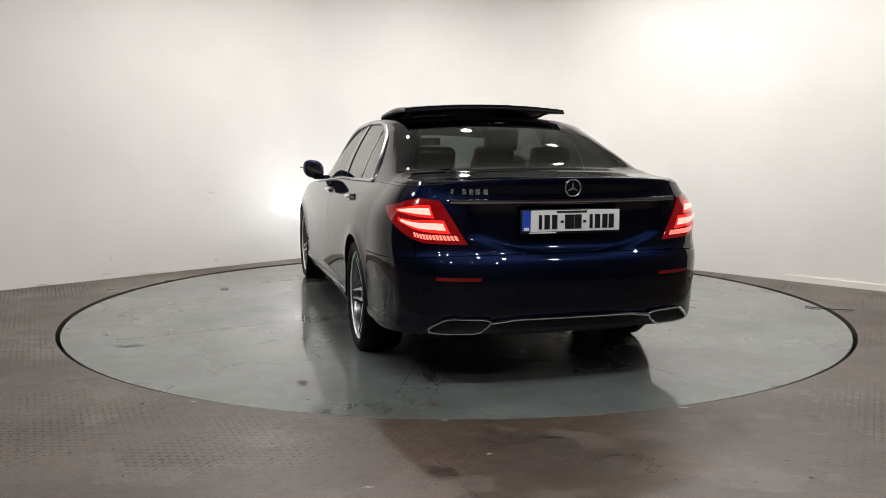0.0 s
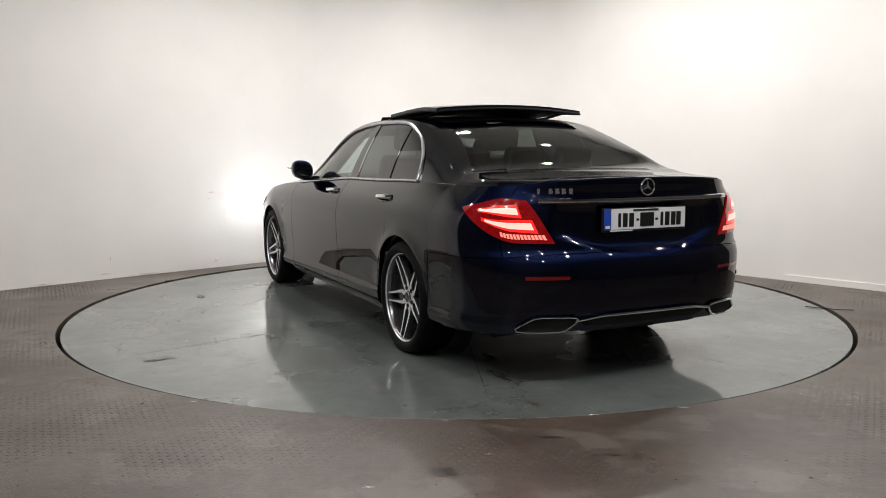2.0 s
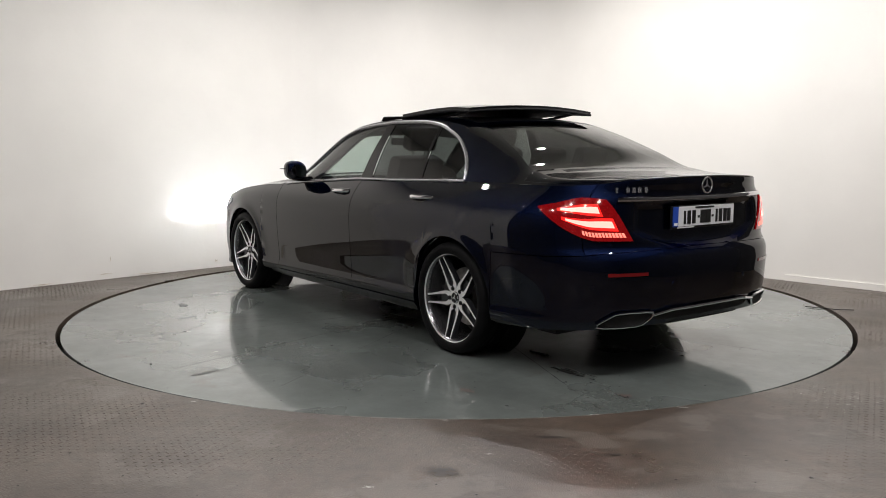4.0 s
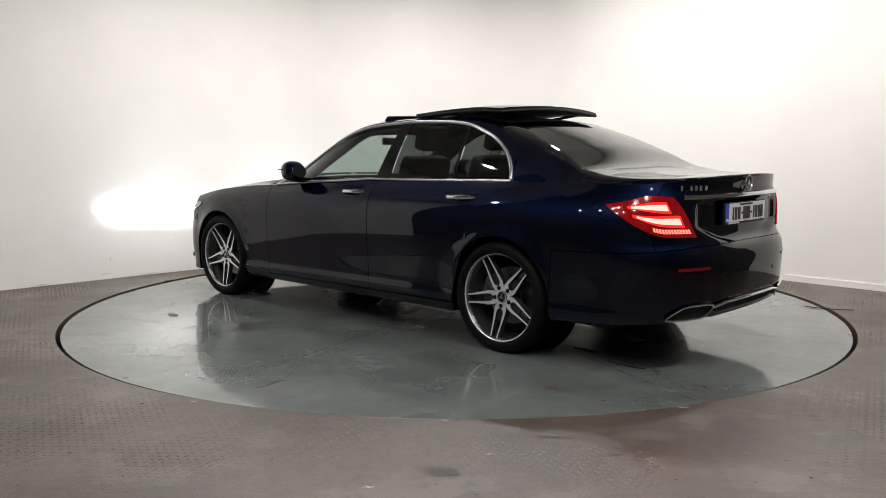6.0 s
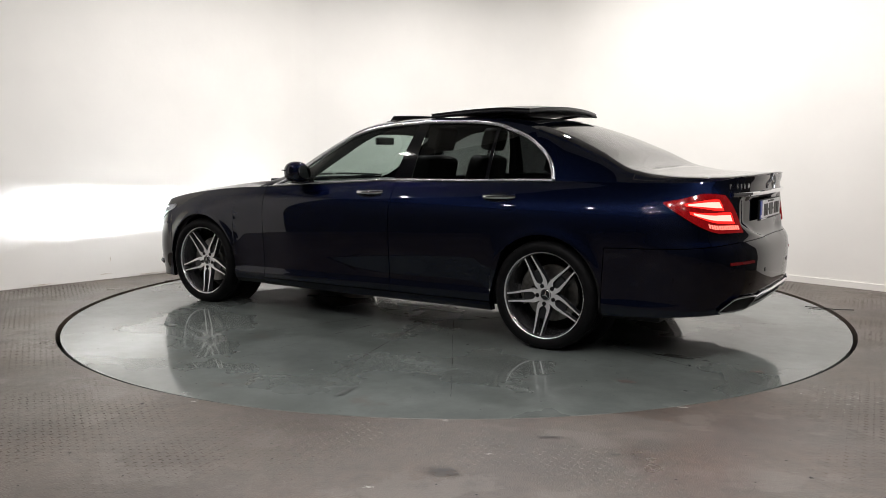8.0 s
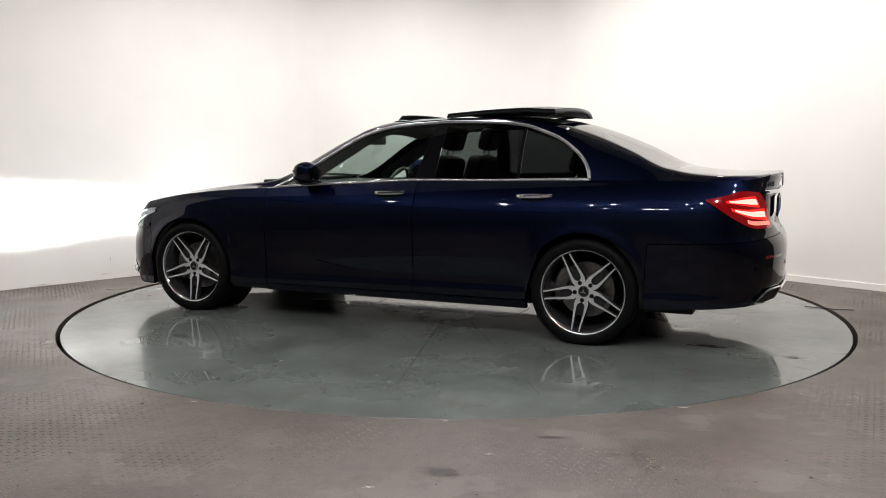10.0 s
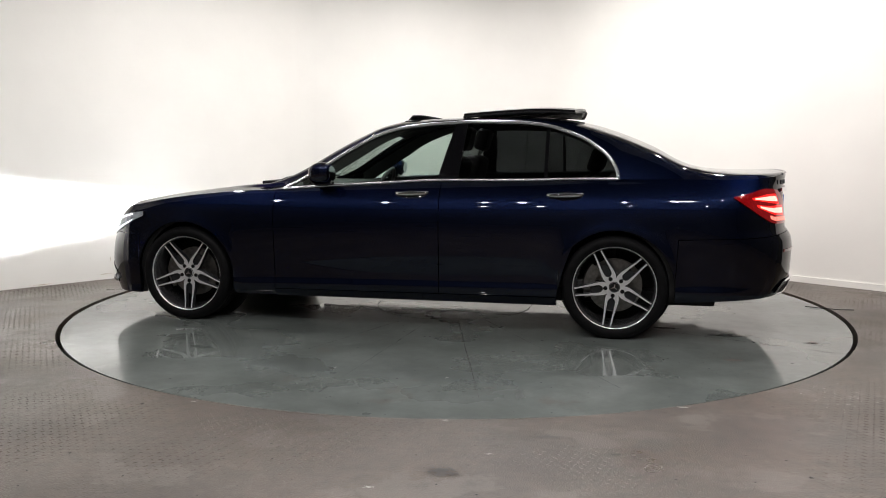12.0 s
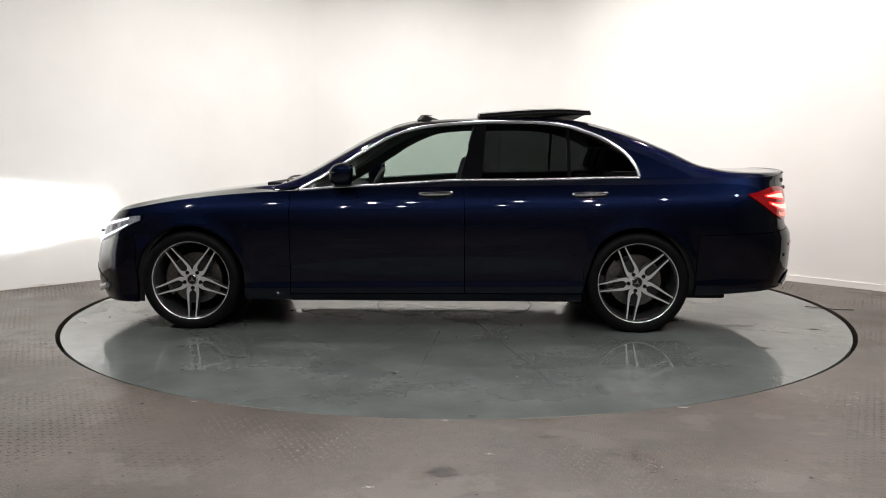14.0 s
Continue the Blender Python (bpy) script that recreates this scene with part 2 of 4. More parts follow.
def make_floor():
    n = 160
    rows = []
    for rr in (0.0, 0.35, 1.0):
        row = []
        for k in range(n):
            a = 2 * math.pi * k / n
            hx, hy = HOLE_R * math.cos(a), HOLE_Y + HOLE_R * math.sin(a)
            m = max(abs(math.cos(a)), abs(math.sin(a)))
            ox, oy = 9.5 * math.cos(a) / m, -2.0 + 9.5 * math.sin(a) / m
            row.append((hx + (ox - hx) * rr, hy + (oy - hy) * rr, 0))
        rows.append(row)
    skirt = [(p[0], p[1], -0.16) for p in rows[0]]
    bm = grid_bm([skirt] + rows, closed_v=True)
    bmesh.ops.recalc_face_normals(bm, faces=bm.faces[:])
    tagged(part("floor", bm, FLOOR), "brown-grey worn tread-plate floor with scuffs and stains", "floor", kind="structure")
    pit = bmesh.new()
    bmesh.ops.create_circle(pit, cap_ends=True, radius=3.0, segments=64)
    bmesh.ops.translate(pit, vec=(0, 0, -0.16), verts=pit.verts)
    tagged(part("turntable_pit", pit, PIT), "black pit under the turntable", "pit", kind="structure")


ROOM = [(-4.75, -0.33), (-1.63, 2.79), (0.83, 3.42), (4.58, -0.33), (4.58, -7.6), (-4.75, -7.6)]


def rounded(a, b, c, radius, steps=14):
    """The arc that rounds the corner b between a and c."""
    a, b, c = (Vector(p) for p in (a, b, c))
    u, v = (a - b).normalized(), (c - b).normalized()
    half = math.acos(max(-1, min(1, u.dot(v)))) / 2
    cut = radius / math.tan(half)
    mid = b + (u + v).normalized() * radius / math.sin(half)
    p, q = b + u * cut - mid, b + v * cut - mid
    turn = p.angle_signed(q)
    out = []
    for k in range(steps + 1):
        g = -turn * k / steps
        out.append(mid + Vector((p.x * math.cos(g) - p.y * math.sin(g), p.x * math.sin(g) + p.y * math.cos(g))))
    return out


def wall_bm(line, thick=0.15):
    """An upright wall along a plan line; its thickness lies on the left of the line."""
    rows = []
    for i, p in enumerate(line):
        a, b = line[max(i - 1, 0)], line[min(i + 1, len(line) - 1)]
        d = (b - a).normalized()
        o = Vector((-d.y, d.x)) * thick
        rows.append([(p.x, p.y, -0.02), (p.x, p.y, CEIL + 0.02), (p.x + o.x, p.y + o.y, CEIL + 0.02), (p.x + o.x, p.y + o.y, -0.02)])
    bm = grid_bm(rows, closed_v=True)
    bmesh.ops.holes_fill(bm, edges=[e for e in bm.edges if e.is_boundary])
    bmesh.ops.recalc_face_normals(bm, faces=bm.faces[:])
    return bm


def make_walls():
    line = [Vector((ROOM[0][0], -1.25))] + rounded(Vector((ROOM[0][0], -1.25)), ROOM[0], ROOM[1], 0.5) + rounded(ROOM[0], ROOM[1], ROOM[2], 0.45) + rounded(ROOM[1], ROOM[2], ROOM[3], 0.9) + [Vector(ROOM[3])]
    tagged(part("wall_north", wall_bm(line), WALL, angle=50), "white painted wall with rounded corners and small scuffs", "wall", kind="structure")
    # unseen walls, kept dark so the car reflects a dark space behind the camera
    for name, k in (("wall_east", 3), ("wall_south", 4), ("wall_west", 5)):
        tagged(part(name, wall_bm([Vector(ROOM[k]), Vector((ROOM[0][0], -1.25)) if k == 5 else Vector(ROOM[(k + 1) % 6])]), DARKWALL), "unseen dark wall standing in for open dark space", "wall", kind="structure")
    a, b = Vector((3.02, 1.23, 0)), Vector((4.5, -0.25, 0))
    d = (b - a).normalized()
    out = Vector((d.y, -d.x, 0))
    bm = slab_bm([a, b, b + out * 0.012, a + out * 0.012], Vector((0, 0, 0.055)))
    tagged(part("baseboard", bm, WALL, smooth=False), "low white painted skirting strip", "skirting", kind="structure")
    # unseen ceiling in two pieces, the front one darkened to keep reflections black
    for y0, y1, m, lab in ((-1.4, 5, CEILING, "plain pale painted ceiling"), (-8, -1.4, DARKCEIL, "unseen dark ceiling that keeps front reflections black")):
        bm = slab_bm([(-6, y0, CEIL), (6, y0, CEIL), (6, y1, CEIL), (-6, y1, CEIL)], Vector((0, 0, 0.12)))
        tagged(part("ceiling", bm, m), lab, "ceiling", kind="structure")


def make_downlights():
    first = None
    for lx, ly, _ in LAMPS:
        if first is None:
            first = new("ceiling_downlight")
            first.matrix_world = pose(lx, ly, CEIL)
            part("housing", lathe_bm([(0.075, -0.03), (0.095, -0.03), (0.10, -0.02), (0.10, 0.0), (0.085, 0.0), (0.075, -0.03)], 32, "z"), WHITEMETAL, first)
            disc = bmesh.new()
            bmesh.ops.create_circle(disc, cap_ends=True, radius=0.076, segments=32)
            bmesh.ops.translate(disc, vec=(0, 0, -0.012), verts=disc.verts)
            part("diffuser", disc, GLOW, first, "glowing round diffuser")
            tagged(first, "round white ceiling downlight, switched on", "lamp", "ceiling downlights")
        else:
            copy_thing(first, pose(lx, ly, CEIL))


make_floor()
make_walls()
make_downlights()


# ---------------------------------------------------------------- the turntable
STAIN = mat("dull_stain", (0.075, 0.085, 0.08), 0.35, vary=0.25, scale=14)
WET = mat("wet_film", (0.06, 0.062, 0.058), 0.08, vary=0.4, scale=25)
RUST = mat("rusty_scuff", (0.085, 0.062, 0.055), 0.5, vary=0.35, scale=20)


def blot_bm(x, y, rx, ry, seed, z=0.002):
    """A ragged stain: a broken patch with flecks scattered round it."""
    rng = random.Random(seed)
    bm = bmesh.new()
    n = 70
    for k in range(n):
        d, a = abs(rng.gauss(0, 0.5)), rng.uniform(0, 6.283)
        px, py = x + rx * d * math.cos(a), y + ry * d * math.sin(a)
        s = (0.05 + 0.22 * rng.random() ** 2) * max(0.25, 1.1 - d)
        sx, sy = max(0.0015, rx * s), max(0.0015, ry * s)
        turn = rng.uniform(0, 6.283)
        vs = []
        for q in range(7):
            b = turn + 6.283 * q / 7
            w = rng.uniform(0.55, 1.2)
            vs.append(bm.verts.new((px + sx * w * math.cos(b), py + sy * w * math.sin(b), z + 0.00001 * k)))
        bm.faces.new(vs)
    bmesh.ops.recalc_face_normals(bm, faces=bm.faces[:])
    for f in bm.faces:
        f.normal_update()
        if f.normal.z < 0:
            f.normal_flip()
    return bm


def grit_bm(count, seed, inner, outer, z):
    """Loose specks of dirt over a ring of floor."""
    rng = random.Random(seed)
    bm = bmesh.new()
    for k in range(count):
        q, a = math.sqrt(rng.uniform(inner ** 2, outer ** 2)), rng.uniform(0, 6.283)
        s = rng.uniform(0.002, 0.006) * (2.0 if rng.random() < 0.08 else 1)
        px, py, t = q * math.cos(a), q * math.sin(a), rng.uniform(0, 6.283)
        vs = [bm.verts.new((px + s * rng.uniform(0.5, 1.3) * math.cos(t + 1.2566 * m), py + s * rng.uniform(0.5, 1.3) * math.sin(t + 1.2566 * m), z)) for m in range(5)]
        bm.faces.new(vs)
    return bm


def make_turntable():
    table = new("turntable")
    prof = [(0.0, 0.0), (0.580, 0.0), (0.583, -0.006), (0.592, -0.006), (0.595, 0.0), (1.2, 0.0), (2.0, 0.0), (TABLE_R - 0.002, 0.0), (TABLE_R, -0.002), (TABLE_R, -0.12)]
    bm = lathe_bm(prof, 180, "z")
    bmesh.ops.recalc_face_normals(bm, faces=bm.faces[:])
    part("platform", bm, DISC, table)
    for k, (deg, r0, r1) in enumerate(((86.0, 0.62, 2.46), (104.5, 0.62, 2.45), (121.8, 0.62, 2.42), (71.0, 0.62, 1.7), (157.3, 0.9, 2.74), (-133, 1.5, 2.55), (-166, 1.9, 2.74), (30, 0.62, 2.5), (-20, 0.62, 2.3), (-70, 0.62, 2.6), (-100, 0.62, 2.4), (0, 0.62, 2.2))):
        c, s = math.cos(radians(deg)), math.sin(radians(deg))
        rng = random.Random(k)
        n = 40
        left, right = [], []
        wob = 0.0
        for i in range(n + 1):
            q = r0 + (r1 - r0) * i / n
            w = (0.0012 + 0.003 * rng.random() ** 2) * (1 if q < r1 - 0.3 else 0.6)
            w *= 1.0 if noise.noise(Vector((i * 0.23, k * 3.7, 0.5))) > (-0.4 if k in (1, 4, 9) else 0.05) else 0.25
            wob = wob * 0.8 + rng.uniform(-0.0015, 0.0015)
            left.append((q * c - (w + wob) * s, q * s + (w + wob) * c, 0.0015))
            right.append((q * c + (w - wob) * s, q * s - (w - wob) * c, 0.0015))
        bm = grid_bm([left, right])
        bmesh.ops.recalc_face_normals(bm, faces=bm.faces[:])
        part("plate_seam", bm, SEAM, table)
    part("hatch_strip", slab_bm([(-0.20, 0.17, 0.0), (0.36, 0.17, 0.0), (0.36, 0.25, 0.0), (-0.20, 0.25, 0.0)], Vector((0, 0, 0.004))), GLOSSWHITE, table, "worn pale paint strip", smooth=False)
    for (x, y, rx, ry, seed, m, lab) in ((-0.80, 2.28, 0.05, 0.19, 3, STAIN, "dark snaking stain"), (-1.95, 0.70, 0.28, 0.07, 5, WET, "wet patch"), (-1.55, 0.55, 0.16, 0.05, 6, WET, "wet patch"),
                                    (-2.42, 0.79, 0.05, 0.09, 7, RUST, "rusty scuff"), (1.2, 1.7, 0.15, 0.06, 8, STAIN, "dull stain"), (-1.9, 1.35, 0.10, 0.05, 9, RUST, "rusty scuff"), (0.3, 0.42, 0.30, 0.03, 10, WET, "wet patch"),
                                    (-0.45, 0.33, 0.13, 0.03, 12, SEAM, "dark grime"), (0.36, 0.40, 0.14, 0.025, 13, SEAM, "dark grime"), (0.25, 1.99, 0.012, 0.016, 14, PALE, "pale paint chip"), (-0.39, 2.06, 0.01, 0.012, 15, PALE, "pale paint chip")):
        tagged(part("floor_mark", blot_bm(x, y, rx, ry, seed, 0.0025), m, table, lab), kind="stuff")
    tagged(part("grit", grit_bm(420, 21, 0.6, 2.74, 0.0028), SEAM, table, "dark specks of dirt"), kind="stuff")
    tagged(table, "round grey-green painted steel car turntable with radial seams", "turntable")
    return table


TABLE = make_turntable()


# ---------------------------------------------------------------- floor relief and marks
def make_tread():
    """The raised dashes of the tread plate, worn away in patches."""
    rng = random.Random(4)
    verts, faces = [], []
    pitch = 0.035
    for iy in range(197):
        y = -5.3 + iy * pitch
        for ix in range(270):
            x = -4.7 + ix * pitch + (pitch / 2 if iy % 2 else 0)
            if x * x + (y - HOLE_Y) ** 2 < (HOLE_R + 0.03) ** 2 or x - y < -4.36 or x + y > 4.19:
                continue
            wear = noise.noise(Vector((x * 0.9, y * 0.9, 3.1))) + 0.5 * noise.noise(Vector((x * 3.1, y * 3.1, 7.7)))
            side = abs(x) * 0.08 - 0.22
            h = 0.0020 * min(1.0, max(0.0, 0.50 + 1.3 * wear + side)) * rng.uniform(0.7, 1.1)
            if h < 0.0003:
                continue
            a = radians(40 if (ix + iy // 2) % 2 else -40) + rng.uniform(-0.06, 0.06)
            c, s = math.cos(a), math.sin(a)
            n = len(verts)
            for u, v, z in ((-0.0115, 0, 0), (-0.005, -0.0034, 0), (0.005, -0.0034, 0), (0.0115, 0, 0), (0.005, 0.0034, 0), (-0.005, 0.0034, 0), (-0.006, 0, h), (0.006, 0, h)):
                verts.append((x + u * c - v * s, y + u * s + v * c, z + 0.0002))
            faces += [(n, n + 1, n + 6), (n + 1, n + 2, n + 7, n + 6), (n + 2, n + 3, n + 7), (n + 3, n + 4, n + 7), (n + 4, n + 5, n + 6, n + 7), (n + 5, n, n + 6)]
    me = bpy.data.meshes.new("tread_pattern")
    me.from_pydata(verts, [], faces)
    me.materials.append(FLOOR)
    tagged(new("tread_pattern", me), "raised dashes of worn tread plate", "tread", kind="stuff")


def make_grit():
    bm = grit_bm(900, 33, HOLE_R + 0.1, 4.6, 0.0024)
    drop = [v for v in bm.verts if v.co.x - v.co.y < -4.3 or v.co.x + v.co.y > 4.1]
    bmesh.ops.delete(bm, geom=drop, context="VERTS")
    rng = random.Random(9)
    flakes = bmesh.new()
    for k in range(46):
        px, py, q = 1.86 + rng.gauss(0, 0.12), -2.42 + rng.gauss(0, 0.17), rng.uniform(0.003, 0.007)
        flakes.faces.new([flakes.verts.new((px + q * rng.uniform(0.5, 1.2) * math.cos(1.2566 * m), py + q * rng.uniform(0.5, 1.2) * math.sin(1.2566 * m), 0.0034)) for m in range(5)])
    tagged(part("paint_flakes", flakes, PALE, None, smooth=False), "white flakes of paint scattered on the tread plate", "flakes", kind="stuff")
    tagged(part("floor_grit", bm, SEAM, None, smooth=False), "dark specks of dirt on the tread plate", "grit", kind="stuff")


def make_floor_marks():
    for k, (x, y, rx, ry, m, name, lab, cat) in enumerate((
            (-1.23, -2.53, 0.03, 0.02, PALE, "paint_chip", "pale flake of paint on the floor", "chip"),
            (-0.04, -2.79, 0.028, 0.018, PALE, "paint_chip", "pale flake of paint on the floor", "chip"),
            (0.14, -3.2, 0.016, 0.014, PALE, "paint_chip", "pale flake of paint on the floor", "chip"),
            (-0.3, -3.53, 0.03, 0.012, PALE, "paint_chip", "pale flake of paint on the floor", "chip"),
            (0.63, -3.2, 0.05, 0.025, DARKSPOT, "floor_stain", "dark scuff on the tread plate", "stain"),
            (-0.05, -3.38, 0.09, 0.08, DARKSPOT, "floor_stain", "dark oily spot on the tread plate", "stain"),
            (-0.45, -2.98, 0.012, 0.02, DARKSPOT, "floor_stain", "small dark spot on the tread plate", "stain"),
            (-1.02, -2.84, 0.045, 0.018, WORN, "floor_patch", "pale worn patch of tread plate", "patch"),
            (1.06, -2.59, 0.04, 0.02, PALE, "paint_chip", "pale flake of paint on the floor", "chip"),
            (0.4, -3.0, 0.10, 0.02, DARKSPOT, "floor_stain", "dark scuff on the tread plate", "stain"),
            (-3.1, -0.2, 0.14, 0.06, WORN, "floor_patch", "pale worn patch of tread plate", "patch"))):
        bm = blot_bm(0, 0, rx, ry, 40 + k, 0.0022)
        ob = part(name, bm, m, None, smooth=False)
        ob.location = (x, y, 0)
        tagged(ob, lab, cat, kind="stuff")
    bm = tube_bm([(2.66, -0.08, 0.006), (2.75, -0.15, 0.006), (2.86, -0.21, 0.006), (2.96, -0.22, 0.006)], 0.0035, 6)
    tagged(part("floor_cable", bm, PIT), "short black cable end lying by the turntable", "cable")
    for k, (x, y, z, w, h) in enumerate(((-2.43, 1.99, 0.76, 0.05, 0.012), (-2.45, 1.97, 0.70, 0.012, 0.008), (-3.17, 1.25, 0.18, 0.006, 0.03), (-3.21, 1.21, 0.05, 0.09, 0.006), (-2.41, 2.01, 0.07, 0.03, 0.02), (-3.6, 0.82, 0.012, 0.12, 0.010), (-2.9, 1.52, 0.012, 0.2, 0.008))):
        bm = blot_bm(0, 0, w, h, 80 + k, 0)
        ob = part("wall_scuff", bm, SCUFF, None, smooth=False)
        ob.matrix_world = Matrix.Translation((x + 0.003, y - 0.003, z)) @ pose(0, 0, 0, 90, 0, 45)
        tagged(ob, "small brown scuff on the white wall", "scuff", kind="stuff")


WORN = mat("worn_pale_plate", (0.125, 0.106, 0.090), 0.45, vary=0.08, scale=12, bump=0.1, bscale=60)
SCUFF = mat("wall_scuff_brown", (0.60, 0.54, 0.46), 0.8, vary=0.2, scale=40)
make_tread()
make_grit()
make_floor_marks()


# ---------------------------------------------------------------- the car's form
XR, XF, XCR, XCF = -2.60, 2.36, -1.86, 1.86
NR, NF = 3.2, 2.0
ARCH, HUB, AXLE = 0.364, 0.325, 1.47


def curve(table):
    """A smooth curve through (place, value) pairs."""
    xs, ys = np.array(table, float).T

    def at(x):
        k = int(np.clip(np.searchsorted(xs, x) - 1, 0, len(xs) - 2))
        h = xs[k + 1] - xs[k]
        t = min(max((x - xs[k]) / h, 0), 1)

        def slope(i):
            if i == 0 or i == len(xs) - 1:
                return (ys[min(i + 1, len(xs) - 1)] - ys[max(i - 1, 0)]) / (xs[min(i + 1, len(xs) - 1)] - xs[max(i - 1, 0)])
            a, b = (ys[i] - ys[i - 1]) / (xs[i] - xs[i - 1]), (ys[i + 1] - ys[i]) / (xs[i + 1] - xs[i])
            return 0.0 if a * b <= 0 else 2 * a * b / (a + b)
        m0, m1 = slope(k), slope(k + 1)
        return ((2 * t ** 3 - 3 * t ** 2 + 1) * ys[k] + (t ** 3 - 2 * t ** 2 + t) * h * m0
                + (-2 * t ** 3 + 3 * t ** 2) * ys[k + 1] + (t ** 3 - t ** 2) * h * m1)
    return at


# half width against height below and above the shoulder crease
WIDTH = curve([(-0.75, 0.835), (-0.66, 0.862), (-0.605, 0.905), (-0.565, 0.909), (-0.535, 0.902), (-0.50, 0.902), (-0.35, 0.912), (-0.20, 0.919), (-0.13, 0.9195), (-0.08, 0.9155), (-0.04, 0.9075), (0.0, 0.893), (0.03, 0.8755), (0.08, 0.839), (0.13, 0.795), (0.18, 0.765)])
CREASE = curve([(-2.6, 0.885), (-1.5, 0.875), (0.0, 0.86), (1.0, 0.845), (1.6, 0.80), (2.0, 0.72), (2.4, 0.60)])
TAPER = curve([(-2.6, 0.955), (-2.1, 0.975), (-1.47, 1.0), (0.0, 1.0), (1.47, 0.995), (1.9, 0.965), (2.4, 0.93)])
REAR = curve([(0.20, -2.50), (0.30, -2.56), (0.42, -2.60), (0.60, -2.605), (0.655, -2.585), (0.70, -2.555), (0.80, -2.545), (0.93, -2.545), (0.97, -2.54), (1.02, -2.555), (1.05, -2.55)])
FRONT = curve([(0.15, 2.25), (0.25, 2.33), (0.38, 2.35), (0.50, 2.33), (0.60, 2.28), (0.70, 2.22), (0.78, 2.12)])
# the rim between the flanks and the upper deck
BELT = curve([(-2.60, 1.045), (-2.50, 1.035), (-2.40, 1.015), (-2.2, 1.003), (-1.9, 1.003), (-1.47, 1.003), (-0.8, 0.99), (-0.35, 0.985), (0.12, 0.962), (0.5, 0.94), (0.80, 0.918), (1.05, 0.905), (1.5, 0.862), (1.86, 0.80), (2.0, 0.768), (2.12, 0.735), (2.22, 0.70), (2.36, 0.66)])
SPINE = curve([(-2.60, 1.046), (-2.50, 1.048), (-2.42, 1.042), (-2.30, 1.042), (-2.07, 1.060), (-1.93, 1.092), (-1.69, 1.215), (-1.48, 1.302), (-1.275, 1.366), (-1.067, 1.400), (-0.65, 1.412), (-0.233, 1.410), (-0.024, 1.402), (0.103, 1.382), (0.272, 1.325), (0.40, 1.262), (0.613, 1.136), (0.786, 1.040), (0.93, 0.972), (1.045, 0.952), (1.261, 0.925), (1.477, 0.900), (1.695, 0.868), (1.913, 0.828), (2.06, 0.778), (2.16, 0.732), (2.22, 0.700), (2.36, 0.66)])
RAILZ = curve([(-2.62, 1.042), (-2.40, 1.030), (-2.1, 1.030), (-1.9, 1.058), (-1.7, 1.142), (-1.48, 1.238), (-1.33, 1.295), (-1.18, 1.343), (-1.0, 1.370), (-0.81, 1.382), (-0.48, 1.386), (-0.26, 1.379), (-0.07, 1.357), (0.117, 1.308), (0.30, 1.213), (0.50, 1.096), (0.745, 0.955), (0.85, 0.925), (1.05, 0.925), (1.5, 0.880), (1.86, 0.812), (2.06, 0.764), (2.16, 0.724), (2.22, 0.698), (2.36, 0.66)])
RAILY = curve([(-2.1, 0.735), (-1.9, 0.725), (-1.7, 0.685), (-1.48, 0.645), (-1.18, 0.612), (-0.81, 0.603), (-0.26, 0.608), (0.117, 0.635), (0.30, 0.665), (0.50, 0.695), (0.745, 0.735), (0.95, 0.745), (1.2, 0.745), (1.86, 0.70)])
PANEY = curve([(-2.1, 0.675), (-1.93, 0.66), (-1.7, 0.595), (-1.48, 0.53), (-1.30, 0.478), (-1.0, 0.47), (-0.3, 0.47), (0.25, 0.52), (0.50, 0.585), (0.745, 0.655), (0.95, 0.70), (1.2, 0.66), (1.86, 0.60)])
DLO = curve([(-1.478, 1.008), (-1.468, 1.05), (-1.44, 1.105), (-1.40, 1.155), (-1.331, 1.21), (-1.25, 1.26), (-1.182, 1.288), (-1.08, 1.325), (-0.997, 1.345), (-0.90, 1.358), (-0.812, 1.364), (-0.479, 1.369), (-0.257, 1.360), (-0.07, 1.337), (0.117, 1.287), (0.306, 1.190), (0.496, 1.073), (0.745, 0.924)])


def flank_bottom(x):
    """The lower edge of the flank, with both wheel arches."""
    z = 0.195
    if x < -1.8:
        z = 0.235 + 0.05 * min(1, (-1.8 - x) / 0.7)
    if x > 1.8:
        z = 0.175
    for c in (-AXLE, AXLE):
        d = ARCH ** 2 - (x - c) ** 2
        if d > 0:
            z = max(z, HUB + math.sqrt(d)) if math.sqrt(d) > 0.0 else z
    return z


def flare(x, z):
    """The raised lip round the wheel arches."""
    r = min(math.hypot(x - c, z - HUB) for c in (-AXLE, AXLE))
    return 0.011 * math.exp(-(max(0.0, r - ARCH) / 0.045) ** 2) * min(1.0, max(0.0, (z - 0.24) / 0.14))


def half_width(x, z):
    return WIDTH(z - CREASE(x)) * TAPER(x) + flare(x, z)


